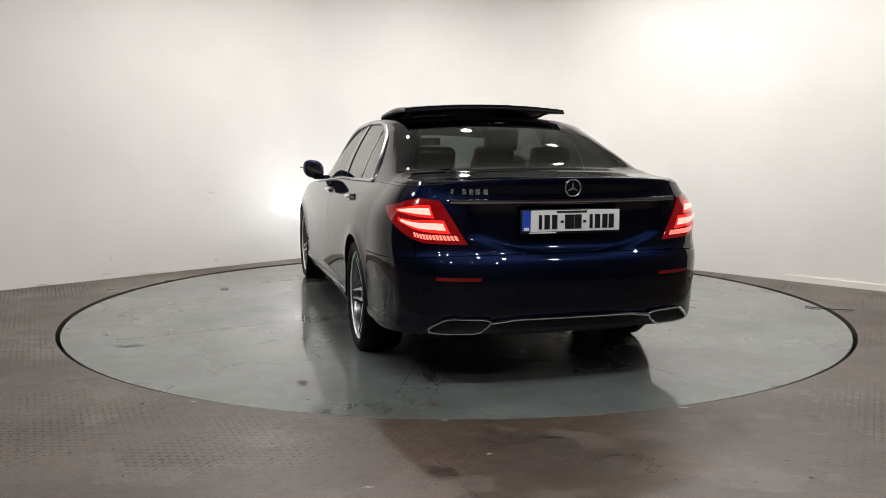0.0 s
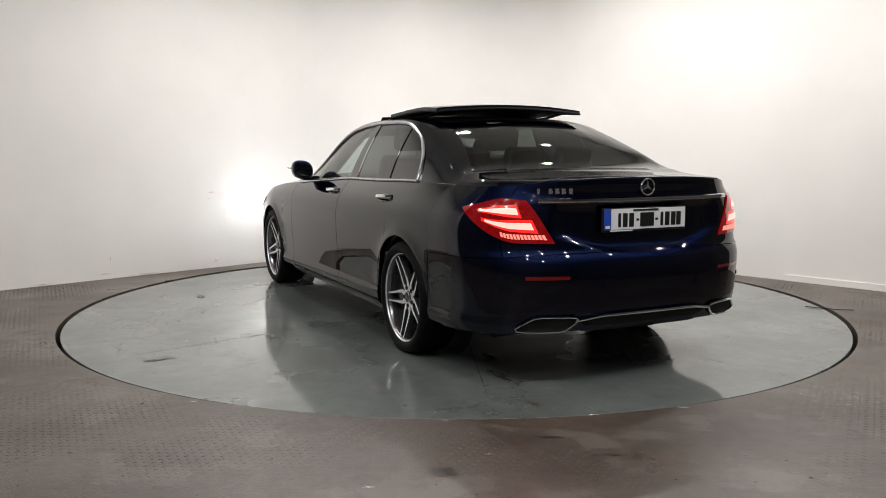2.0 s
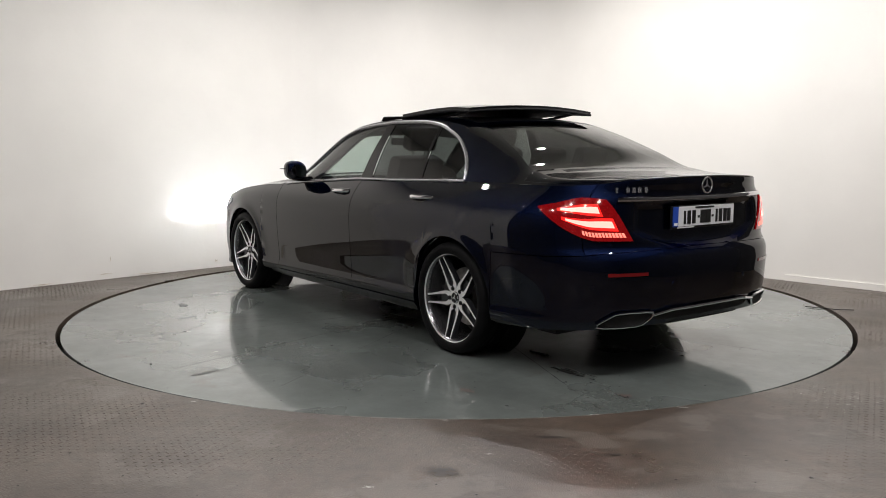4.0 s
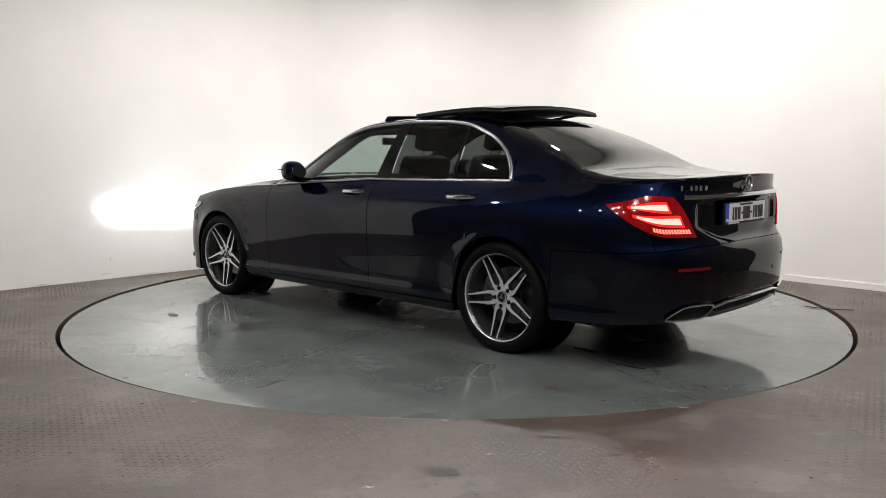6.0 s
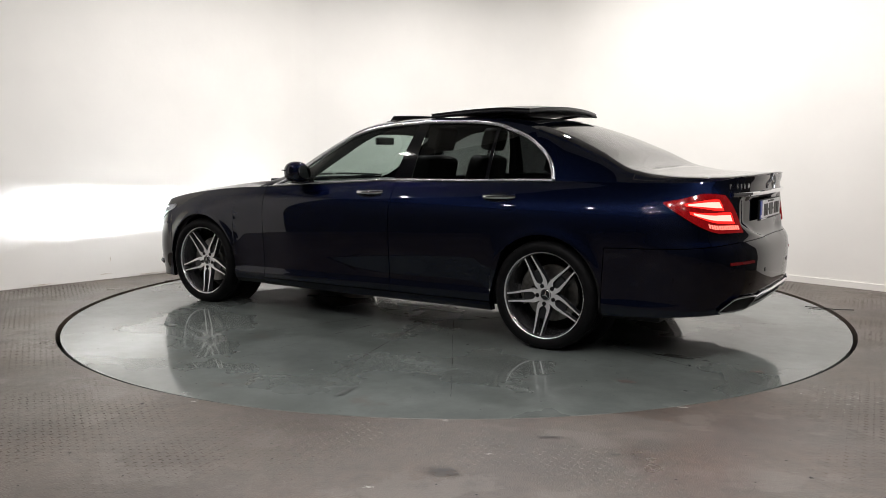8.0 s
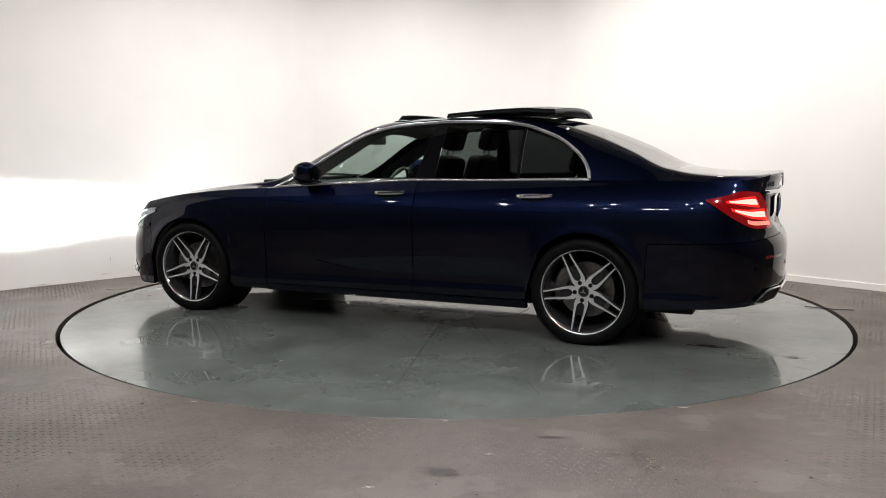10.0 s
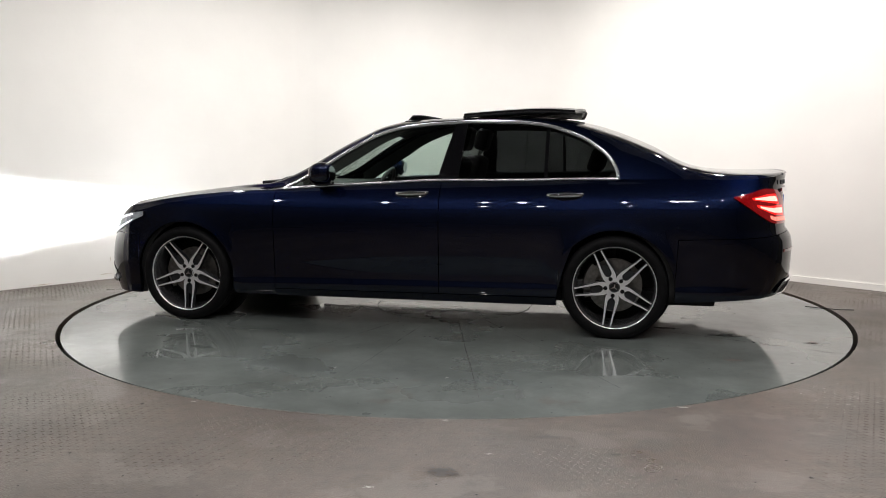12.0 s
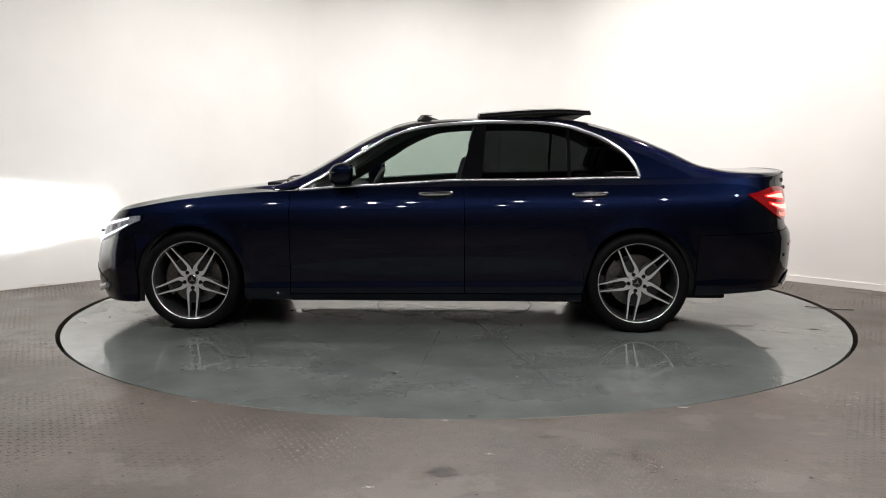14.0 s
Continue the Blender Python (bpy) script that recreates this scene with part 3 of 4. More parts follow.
def rear_point(phi, z, off=0.0):
    """A point on the tail at plan angle phi (0 at the centre, 90 on the flank)."""
    c, s = max(math.cos(radians(phi)), 0), max(math.sin(radians(phi)), 0)
    a = XCR - REAR(z)
    x = XCR - a * c ** (2 / NR)
    w = WIDTH(z - CREASE(max(x, -2.4))) * 0.985
    y = w * s ** (2 / NR)
    ay = abs(y)
    if ay < 0.56 and 0.665 < z < 0.93:
        top = min(1, (0.93 - z) / 0.035) * min(1, (z - 0.665) / 0.05)
        lim = 0.50 * math.sqrt(max(0.0, min(1.0, (z - 0.665) / 0.11)))
        e = min(1.0, max(0.0, (lim - ay) / 0.075 + 0.5))
        e = e * e * (3 - 2 * e)
        x += 0.028 * e * top
    v = Vector((x, y, z))
    if off:
        n = Vector((-(c ** (2 - 2 / NR)) / a, (s ** (2 - 2 / NR)) / w, 0)).normalized()
        v += n * off
    return v


def rear_phi(y, z):
    w = WIDTH(z - CREASE(-2.4)) * 0.985
    return math.degrees(math.asin(min(1, max(0, y / w)) ** (NR / 2)))


def front_point(phi, z, off=0.0):
    c, s = max(math.cos(radians(phi)), 0), max(math.sin(radians(phi)), 0)
    a = FRONT(z) - XCF
    x = XCF + a * c ** (2 / NF)
    w = half_width(XCF, z)
    y = w * s ** (2 / NF)
    v = Vector((x, y, z))
    if off:
        n = Vector(((c ** (2 - 2 / NF)) / a, (s ** (2 - 2 / NF)) / w, 0)).normalized()
        v += n * off
    return v


def stations():
    """Stations round the plan: (kind, value)."""
    out = [("r", math.degrees(math.asin((k / 25) ** (NR / 2)))) for k in range(23)]
    corner = out[-1][1]
    out += [("r", corner + (90 - corner) * k / 14) for k in range(1, 14)]
    xs = [XCR]
    xs += [-AXLE - ARCH * math.cos(math.pi * k / 26) for k in range(27)]
    xs += list(np.linspace(-AXLE + ARCH, -0.345, 15))[1:]
    xs += list(np.linspace(-0.345, 0.80, 20))[1:]
    xs += list(np.linspace(0.80, AXLE - ARCH, 6))[1:]
    xs += [AXLE - ARCH * math.cos(math.pi * k / 26) for k in range(1, 27)]
    xs += [XCF]
    out += [("s", x) for x in xs]
    out += [("f", 90 * (1 - (k + 1) / 22)) for k in range(22)]
    return out


ST = stations()
VS = [0, 0.03, 0.07, 0.10, 0.125, 0.145, 0.165, 0.185, 0.25, 0.32, 0.39, 0.46, 0.49, 0.52, 0.535, 0.55, 0.565, 0.58, 0.605, 0.63, 0.655, 0.68, 0.70, 0.72, 0.74, 0.76, 0.79, 0.82, 0.85, 0.875, 0.90, 0.925, 0.95, 0.975, 1.0]
SLANT = curve([(-2.3, 0.0), (-1.84, 0.04), (-1.40, 0.26), (-1.098, 0.33), (-0.8, 0.12), (-0.345, 0.0), (2.4, 0.0)])


def lower_grid():
    rows = []
    for kind, val in ST:
        row = []
        if kind == "s":
            zb = flank_bottom(val)
            for v in VS:
                sl = SLANT(val) * v ** 1.6
                x = val - sl
                z = zb + (BELT(x) - zb) * v
                row.append(Vector((x, half_width(x, z), z)))
        elif kind == "r":
            zb = flank_bottom(-1.87) + 0.05 * (1 - val / 90) ** 0.5
            for v in VS:
                z = zb + 0.8 * v
                p = rear_point(val, z)
                for _ in range(3):
                    z = zb + (BELT(p.x) - zb) * v
                    p = rear_point(val, z)
                row.append(p)
        else:
            zb = flank_bottom(1.87)
            for v in VS:
                z = zb + 0.55 * v
                p = front_point(val, z)
                for _ in range(3):
                    z = zb + (BELT(p.x) - zb) * v
                    p = front_point(val, z)
                row.append(p)
        rows.append(row)
    return rows


LOW = lower_grid()
SIDE = [i for i, q in enumerate(ST) if q[0] == "s"]
S0, S1 = SIDE[0], SIDE[-1]


def near(x):
    return min(SIDE, key=lambda i: abs(ST[i][1] - x))


I_REAR, I_MID, I_FRONT = near(-AXLE + ARCH), near(-0.345), near(0.80)
V_SILL = 2
V_BUMP = VS.index(0.52)


def mirror_y(bm):
    """Add the other half of a half body."""
    r = bmesh.ops.duplicate(bm, geom=bm.verts[:] + bm.edges[:] + bm.faces[:])
    vs = [g for g in r["geom"] if isinstance(g, bmesh.types.BMVert)]
    for v in vs:
        v.co.y = -v.co.y
    bmesh.ops.reverse_faces(bm, faces=[g for g in r["geom"] if isinstance(g, bmesh.types.BMFace)])
    bmesh.ops.remove_doubles(bm, verts=bm.verts, dist=1e-4)
    return bm


def flip_bm(bm):
    for v in bm.verts:
        v.co.y = -v.co.y
    bmesh.ops.reverse_faces(bm, faces=bm.faces[:])
    return bm


def curl(bm, depth=0.012, pull=0.0016):
    """Turn the free edges of a panel inwards, so that a shut line shows."""
    bm.normal_update()
    edges = [e for e in bm.edges if e.is_boundary and max(abs(v.co.y) for v in e.verts) > 2e-3]
    r = bmesh.ops.extrude_edge_only(bm, edges=edges)
    vs = {g for g in r["geom"] if isinstance(g, bmesh.types.BMVert)}
    cen = Vector((0, 0, 0.6))
    for v in vs:
        n = Vector((0, v.co.y, 0)).normalized() if abs(v.co.y) > 0.5 and v.co.x > -2.2 else Vector((v.co.x, 0, v.co.z - 0.6)).normalized()
        v.co -= n * depth
    return bm


def shrink(bm, gap=0.003):
    """Draw the free rim of a panel in by the gap."""
    bm.normal_update()
    moves = {}
    for e in bm.edges:
        if e.is_boundary and max(abs(v.co.y) for v in e.verts) > 2e-3:
            f = e.link_faces[0]
            mid = (e.verts[0].co + e.verts[1].co) / 2
            d = f.calc_center_median() - mid
            t = (e.verts[1].co - e.verts[0].co).normalized()
            d = (d - t * d.dot(t))
            if d.length > 1e-6:
                d.normalize()
                for v in e.verts:
                    moves.setdefault(v, []).append(d)
    for v, ds in moves.items():
        mid = abs(v.co.y) < 2e-3
        v.co += sum(ds, Vector()).normalized() * gap
        if mid:
            v.co.y = 0
    return bm


def panel(name, keep, material, parent, label="", both=False):
    """A body panel cut out of the flank grid."""
    bm = outward(grid_bm(LOW, keep=keep))
    curl(shrink(bm, 0.0028), 0.016)
    if both:
        mirror_y(bm)
    return bm


# ---------------------------------------------------------------- the upper deck
def deck_row(p):
    """From the rim point p over to the centre line: rim, window top, rail, pane edge, centre."""
    x, yb, zb = p
    zc = max(SPINE(x), zb)
    scale = 1.0
    if x < -2.1 or x > 1.86:
        ry, gy = yb * 0.955, yb * 0.86
    else:
        ry, gy = min(RAILY(x), yb * 0.99), min(PANEY(x), yb * 0.95)
        e = min(1, max(0, (-1.9 - x) / 0.2)) if x < 0 else min(1, max(0, (x - 1.5) / 0.36))
        ry, gy = ry + (yb * 0.955 - ry) * e, gy + (yb * 0.86 - gy) * e
    rz = min(max(RAILZ(x), zb), zc)
    gz = rz + (zc - rz) * (0.52 if -1.95 < x < 0.95 else 0.6)
    if -1.478 < x < 0.745:
        dz = min(max(DLO(x), zb + 0.002), rz - 0.004)
    else:
        dz = zb + 0.002
    f = (dz - zb) / max(rz - zb, 1e-4)
    bow = 0.018 * min(1.0, max(0.0, (rz - zb - 0.03) / 0.25))
    row = []
    nd = 6
    for k in range(nd + 1):
        g = f * k / nd
        row.append(Vector((x, yb + (ry - yb) * g + bow * math.sin(math.pi * g), zb + (rz - zb) * g)))
    for k in range(1, 4):
        g = f + (1 - f) * k / 3
        row.append(Vector((x, yb + (ry - yb) * g + bow * math.sin(math.pi * g), zb + (rz - zb) * g)))
    for k in range(1, 5):
        g = k / 4
        row.append(Vector((x, ry + (gy - ry) * g, rz + (gz - rz) * math.sin(g * math.pi / 2) ** 0.9)))
    for k in range(1, 9):
        y = gy * (1 - k / 8)
        row.append(Vector((x, y, gz + (zc - gz) * (1 - (y / max(gy, 1e-4)) ** 2))))
    lean = max(0.0, 1 - abs(x + 0.31) / 0.22)
    for k in range(nd + 7):
        row[k].x += lean * (0.040 - 0.115 * min(1, k / nd)) * (1 if k <= nd else 1 - (k - nd) / 7)
    return row


def deck_grid():
    rims = []
    for i, row in enumerate(LOW):
        rims.append(row[-1])
    # extra sections where the glazing bends and ends
    extra = [-1.4775, -1.474, -1.468, -1.458, -1.445, -1.42, -1.39, -1.30, -1.035, -1.012, -0.465, -0.31, -0.42, -0.02, 0.05, 0.25, 0.735, 0.744, 0.93, -1.93, -1.24, 0.18, -1.75, -1.62]
    for x in extra:
        z = BELT(x)
        rims.append(Vector((x, half_width(x, z), z)))
    rims.sort(key=lambda p: (round(p.x, 5), p.y))
    out = []
    for p in rims:
        if out and abs(out[-1].x - p.x) < 0.0015 and -2.3 < p.x < 2.0:
            continue
        out.append(p)
    return [deck_row(p) for p in out]


DECK = deck_grid()
ND, NRAIL, NPANE = 6, 9, 13


def deck_mid(i):
    return (DECK[i][0].x + DECK[i + 1][0].x) / 2


def deck_part(keep):
    return outward(grid_bm(DECK, keep=keep))


def deck_kind(i, j):
    x = deck_mid(i)
    if j < ND and -1.478 < x < 0.745:
        if -0.465 < x < -0.31:
            return "b_pillar"
        if x > -0.31:
            return "front_glass"
        if -1.035 < x < -1.012:
            return "divider"
        return "rear_glass" if x > -1.03 else "quarter_glass"
    if j >= NPANE and 0.25 < x < 0.93:
        return "windscreen"
    if j >= NPANE and -1.93 < x < -1.30:
        return "rear_window"
    if j >= NPANE and -0.42 < x < -0.02:
        return "opening"
    if j >= NPANE - 1 and -1.24 < x < 0.18:
        return "roof_glass"
    if x > 0.95:
        return "bonnet"
    if x < -1.955 and j >= NRAIL - 2:
        return "boot"
    return "body"


def build_body(car):
    # flanks: wings, doors, sills and bumpers
    def is_door_f(i, j):
        return I_MID <= i < I_FRONT and j >= V_SILL

    def is_door_r(i, j):
        return I_REAR <= i < I_MID and j >= V_SILL

    def is_sill(i, j):
        return I_REAR <= i < I_FRONT and j < V_SILL

    def is_rear_bumper(i, j):
        z = (LOW[i][j].z + LOW[i + 1][j + 1].z) / 2
        return i <= S0 and j < V_BUMP

    def is_front_bumper(i, j):
        z = (LOW[i][j].z + LOW[i + 1][j + 1].z) / 2
        return i >= S1 - 1 and z < 0.60

    def is_boot(i, j):
        z = (LOW[i][j].z + LOW[i + 1][j + 1].z) / 2
        return i < 21 and j >= V_BUMP

    def rest(i, j):
        return not any(f(i, j) for f in (is_door_f, is_door_r, is_sill, is_rear_bumper, is_front_bumper, is_boot))

    for side in (1, -1):
        for name, keep in (("quarter_panel", lambda i, j: i < I_REAR and rest(i, j)), ("front_wing", lambda i, j: i >= I_FRONT and rest(i, j))):
            bm = curl(shrink(outward(grid_bm(LOW, keep=keep)), 0.0022), 0.03)
            part(name, flip_bm(bm) if side < 0 else bm, PAINT, car)
    deck = mirror_y(deck_part(lambda i, j: deck_kind(i, j) == "body"))
    part("roof_frame", deck, PAINT, car, "dark blue roof rails and pillars")
    part("bonnet", mirror_y(curl(shrink(deck_part(lambda i, j: deck_kind(i, j) == "bonnet"), 0.0025), 0.012)), PAINT, car)
    boot = outward(grid_bm(LOW, keep=is_boot))
    curl(shrink(boot, 0.0022), 0.03)
    boot_ob = part("boot_lid", mirror_y(boot), PAINT, car, "closed dark blue boot lid")
    part("boot_deck", mirror_y(curl(shrink(deck_part(lambda i, j: deck_kind(i, j) == "boot"), 0.0025), 0.012)), PAINT, boot_ob)
    part("rear_bumper", mirror_y(curl(shrink(outward(grid_bm(LOW, keep=is_rear_bumper)), 0.0022), 0.03)), PAINT, car)
    part("front_bumper", mirror_y(curl(shrink(outward(grid_bm(LOW, keep=is_front_bumper)), 0.0022), 0.03)), PAINT, car)
    doors = {}
    for side in (1, -1):
        for name, keep in (("front_door", is_door_f), ("rear_door", is_door_r)):
            bm = curl(shrink(outward(grid_bm(LOW, keep=keep)), 0.0028), 0.02)
            if side < 0:
                flip_bm(bm)
            doors[name, side] = part(name, bm, PAINT, car, "closed dark blue door")
        bm = shrink(outward(grid_bm(LOW, keep=is_sill)), 0.002)
        for v in bm.verts:
            v.co.y += 0.018 - 0.01 * (v.co.z - 0.195) / 0.06
        curl(bm, 0.03)
        if side < 0:
            flip_bm(bm)
        part("sill", bm, PAINT, car)
        for kind, material, owner, label in (("front_glass", CLEAR, "front_door", "lightly green side glass"), ("rear_glass", TINT, "rear_door", "dark privacy glass"),
                                             ("quarter_glass", TINT, "rear_door", "dark privacy glass"), ("b_pillar", TRIM, "front_door", "gloss black pillar trim"), ("divider", TRIM, "rear_door", "gloss black glass divider")):
            bm = deck_part(lambda i, j: deck_kind(i, j) == kind)
            for v in bm.verts:
                v.co.y -= 0.006 if "glass" in kind else 0.0
            if side < 0:
                flip_bm(bm)
            part({"front_glass": "window", "rear_glass": "window", "quarter_glass": "window", "b_pillar": "pillar_trim", "divider": "window_divider"}[kind], bm, material, doors[owner, side], label)
        # bright window surround
        xs = [r[0].x for r in DECK if -1.478 < r[0].x < 0.745]
        top = [Vector((r[ND].x, r[ND].y + 0.004, r[ND].z)) for r in DECK if -1.4785 < r[0].x < 0.7455]
        low = [Vector((r[0].x, r[0].y + 0.004, r[0].z + 0.002)) for r in DECK if -1.4785 < r[0].x < 0.7455]
        for bm, r in ((tube_bm(top, 0.0115, 8), 0), (tube_bm(low, 0.0085, 8), 0)):
            if side < 0:
                flip_bm(bm)
            part("window_trim", bm, SATIN, car, "bright satin metal window surround")
        # handles
        for name, x0, x1 in (("front_door", -0.262, -0.052), ("rear_door", -1.262, -1.045)):
            pts = []
            for k in range(13):
                u = k / 12
                x = x0 + (x1 - x0) * u
                z = 0.905 - 0.006 * u
                out = 0.036 * math.sin(math.pi * u) ** 0.35
                pts.append((x, half_width(x, z) + out - 0.004, z))
            bm = tube_bm(pts, 0.0095, 10, flat=1.3)
            cup = bmesh.new()
            bmesh.ops.create_uvsphere(cup, u_segments=20, v_segments=10, radius=1)
            for v in cup.verts:
                x = (x0 + x1) / 2 + v.co.x * 0.075
                z = 0.895 + v.co.z * 0.026
                v.co = Vector((x, half_width(x, z) + 0.0015 + 0.002 * v.co.y, z))
            if side < 0:
                flip_bm(bm), flip_bm(cup)
            part("handle", bm, CHROME, doors[name, side], "chrome door handle")
            part("handle_recess", cup, TRIM, doors[name, side])
    for kind, name, material, label in (("windscreen", "windscreen", CLEAR, "curved windscreen"), ("rear_window", "rear_window", RGLASS, "dark tinted rear window")):
        part(name, mirror_y(deck_part(lambda i, j: deck_kind(i, j) == kind)), material, car, label)
    part("roof_panel", mirror_y(deck_part(lambda i, j: deck_kind(i, j) == "roof_glass")), ROOFGLASS, car, "gloss black panoramic roof glass")
    return doors, boot_ob


def build_underside(car):
    bm = box_bm((4.2, 1.30, 0.10), (0.0, 0, 0.235), 0.02)
    part("underbody", bm, PLASTIC, car)
    for x in (-AXLE, AXLE):
        for side in (1, -1):
            rows = []
            for k in range(25):
                a = math.pi * (k / 24) * 1.15 - 0.075 * math.pi
                rows.append([(x + (ARCH + 0.012) * math.cos(a), side * yy, HUB + (ARCH + 0.012) * math.sin(a)) for yy in (0.865, 0.80, 0.60)])
            bm = grid_bm(rows)
            cap = bmesh.new()
            cap.faces.new([cap.verts.new((x + (ARCH + 0.012) * math.cos(2 * math.pi * k / 32), side * 0.60, HUB + (ARCH + 0.012) * math.sin(2 * math.pi * k / 32))) for k in range(32)])
            part("wheel_arch_liner", bm, PLASTIC, car)
            part("wheel_well", cap, PLASTIC, car)
    # black skin added behind the shut lines to block leaking light and keep them dark
    part("shut_line_blocker", mirror_y(grid_bm([[Vector((p.x * 0.983, p.y * 0.955, p.z)) for p in row] for row in LOW])), PIT, car)
    # bulkheads that close the body
    for x in (1.0, -1.45):
        part("bulkhead", box_bm((0.04, 1.3, 0.6), (x, 0, 0.55), 0.01), LINING, car)
    part("cabin_floor", box_bm((2.5, 1.55, 0.05), (-0.2, 0, 0.33), 0.01), LINING, car)
    part("parcel_shelf", box_bm((0.55, 1.30, 0.03), (-1.68, 0, 0.99), 0.01), LINING, car)


# ---------------------------------------------------------------- wheels
def build_wheel(car):
    """The rear wheel on the near flank; its face looks along +y."""
    wheel = part("wheel", lathe_bm([(0.04, 0.02), (0.05, 0.055), (0.035, 0.062), (0.0, 0.063)], 24), POCKET, car, "five twin-spoke machined alloy wheel with low-profile tyre")
    R = 0.33
    tyre = lathe_bm([(0.256, 0.095), (0.262, 0.112), (0.280, 0.122), (0.300, 0.122), (0.318, 0.112), (0.327, 0.095), (R, 0.07), (R, 0.045), (R - 0.006, 0.042), (R - 0.006, 0.036), (R, 0.033),
                     (R, 0.003), (R - 0.006, 0.0), (R - 0.006, -0.006), (R, -0.009), (R, -0.06), (0.327, -0.095), (0.315, -0.115), (0.28, -0.122), (0.256, -0.10)], 72)
    part("tyre", tyre, RUBBER, wheel, "black low-profile tyre")
    barrel = lathe_bm([(0.2545, 0.099), (0.257, 0.105), (0.262, 0.108), (0.2655, 0.104), (0.2655, 0.092)], 72)
    part("rim_lip", barrel, ALLOY, wheel, "bright machined rim edge")
    part("rim_barrel", lathe_bm([(0.255, 0.0985), (0.248, 0.092), (0.246, 0.086), (0.242, 0.07), (0.240, 0.03), (0.232, 0.0), (0.23, -0.10)], 72), BARREL, wheel, "grey inner rim barrel")
    for k in range(5):
        a = radians(-90 + 72 * k)
        ca, sa = math.cos(a), math.sin(a)

        def at(r, t, y):
            return Vector((r * ca - t * sa, y, r * sa + t * ca))
        for sgn in (1, -1):
            rows_f = []
            prof = [(0.036, 0.0165, 0.033), (0.056, 0.0205, 0.041), (0.070, 0.0225, 0.0445), (0.079, 0.0290, 0.0330), (0.090, 0.0328, 0.0258), (0.11, 0.0325, 0.0235), (0.15, 0.0295, 0.0195), (0.20, 0.0255, 0.0165), (0.238, 0.0238, 0.0152), (0.254, 0.0240, 0.0200)]
            pts = []
            for r, t, w in prof:
                y = 0.062 + 0.030 * (r / 0.25) ** 1.6
                pts.append([at(r, sgn * t - w / 2, y - 0.035), at(r, sgn * t - w / 2, y - 0.005), at(r, sgn * t - w / 2 + 0.0032, y), at(r, sgn * t + w / 2 - 0.0032, y), at(r, sgn * t + w / 2, y - 0.005), at(r, sgn * t + w / 2, y - 0.035)])
            side_bm = grid_bm(pts, keep=lambda i, j: j != 2)
            bmesh.ops.recalc_face_normals(side_bm, faces=side_bm.faces[:])
            face_bm = grid_bm(pts, keep=lambda i, j: j == 2)
            sp = part("spoke", side_bm, POCKET, wheel)
            part("spoke_face", face_bm, ALLOY, sp, "machined bright spoke face")
        # the dark floor of the slot between the twin blades
        web = slab_bm([at(r, t, 0.060 + 0.030 * (r / 0.25) ** 1.6 - 0.014) for r, t in ((0.075, -0.024), (0.10, -0.026), (0.15, -0.022), (0.15, 0.022), (0.10, 0.026), (0.075, 0.024))], Vector((0, -0.015, 0)))
        part("spoke_web", web, POCKET, wheel, smooth=False)
        b = radians(-90 + 72 * k)
        bolt = lathe_bm([(0.0, 0.068), (0.006, 0.068), (0.007, 0.070), (0.0115, 0.0705), (0.013, 0.0685), (0.013, 0.04)], 14)
        bmesh.ops.translate(bolt, vec=(0.056 * math.cos(b), 0, 0.056 * math.sin(b)), verts=bolt.verts)
        part("wheel_bolt", bolt, PLASTIC, wheel)
    part("hub_face", lathe_bm([(0.034, 0.0655), (0.048, 0.0655), (0.054, 0.060), (0.056, 0.03)], 40), ALLOY, wheel)
    cap = part("centre_cap", lathe_bm([(0.0, 0.074), (0.028, 0.073), (0.034, 0.068), (0.035, 0.06)], 32), PLASTIC, wheel, "black centre cap with bright ring")
    for a in (90, 210, 330):
        tip = Vector((0.026 * math.cos(radians(a)), 0.0755, 0.026 * math.sin(radians(a))))
        l, r = (Vector((0.005 * math.cos(radians(a + s)), 0.0765, 0.005 * math.sin(radians(a + s)))) for s in (90, -90))
        part("cap_bar", slab_bm([tip, l, r], Vector((0, -0.004, 0))), CHROME, cap)
    part("cap_ring", lathe_bm([(0.027, 0.0735), (0.0285, 0.076), (0.031, 0.0755), (0.032, 0.070)], 32), CHROME, cap)
    part("brake_disc", lathe_bm([(0.0, 0.0), (0.08, 0.0), (0.082, -0.02), (0.172, -0.02), (0.172, -0.045), (0.0, -0.045)], 48), STEEL, wheel, "steel brake disc")
    cal = []
    for k in range(9):
        g = radians(-35 + 70 * k / 8)
        cal.append([(r * math.cos(g), y, r * math.sin(g)) for r, y in ((0.125, 0.005), (0.195, 0.005), (0.205, -0.01), (0.205, -0.06))])
    part("brake_caliper", grid_bm(cal, flip=True), STEEL, wheel, "grey brake caliper")
    return wheel


def build_wheels(car):
    first = build_wheel(car)
    first.location = (-AXLE, 0.79, HUB)
    for m in (pose(AXLE, 0.79, HUB), pose(-AXLE, -0.79, HUB, 0, 0, 180), pose(AXLE, -0.79, HUB, 0, 0, 180)):
        copy_thing(first, m)
    first.rotation_euler = (0, radians(-10), 0)


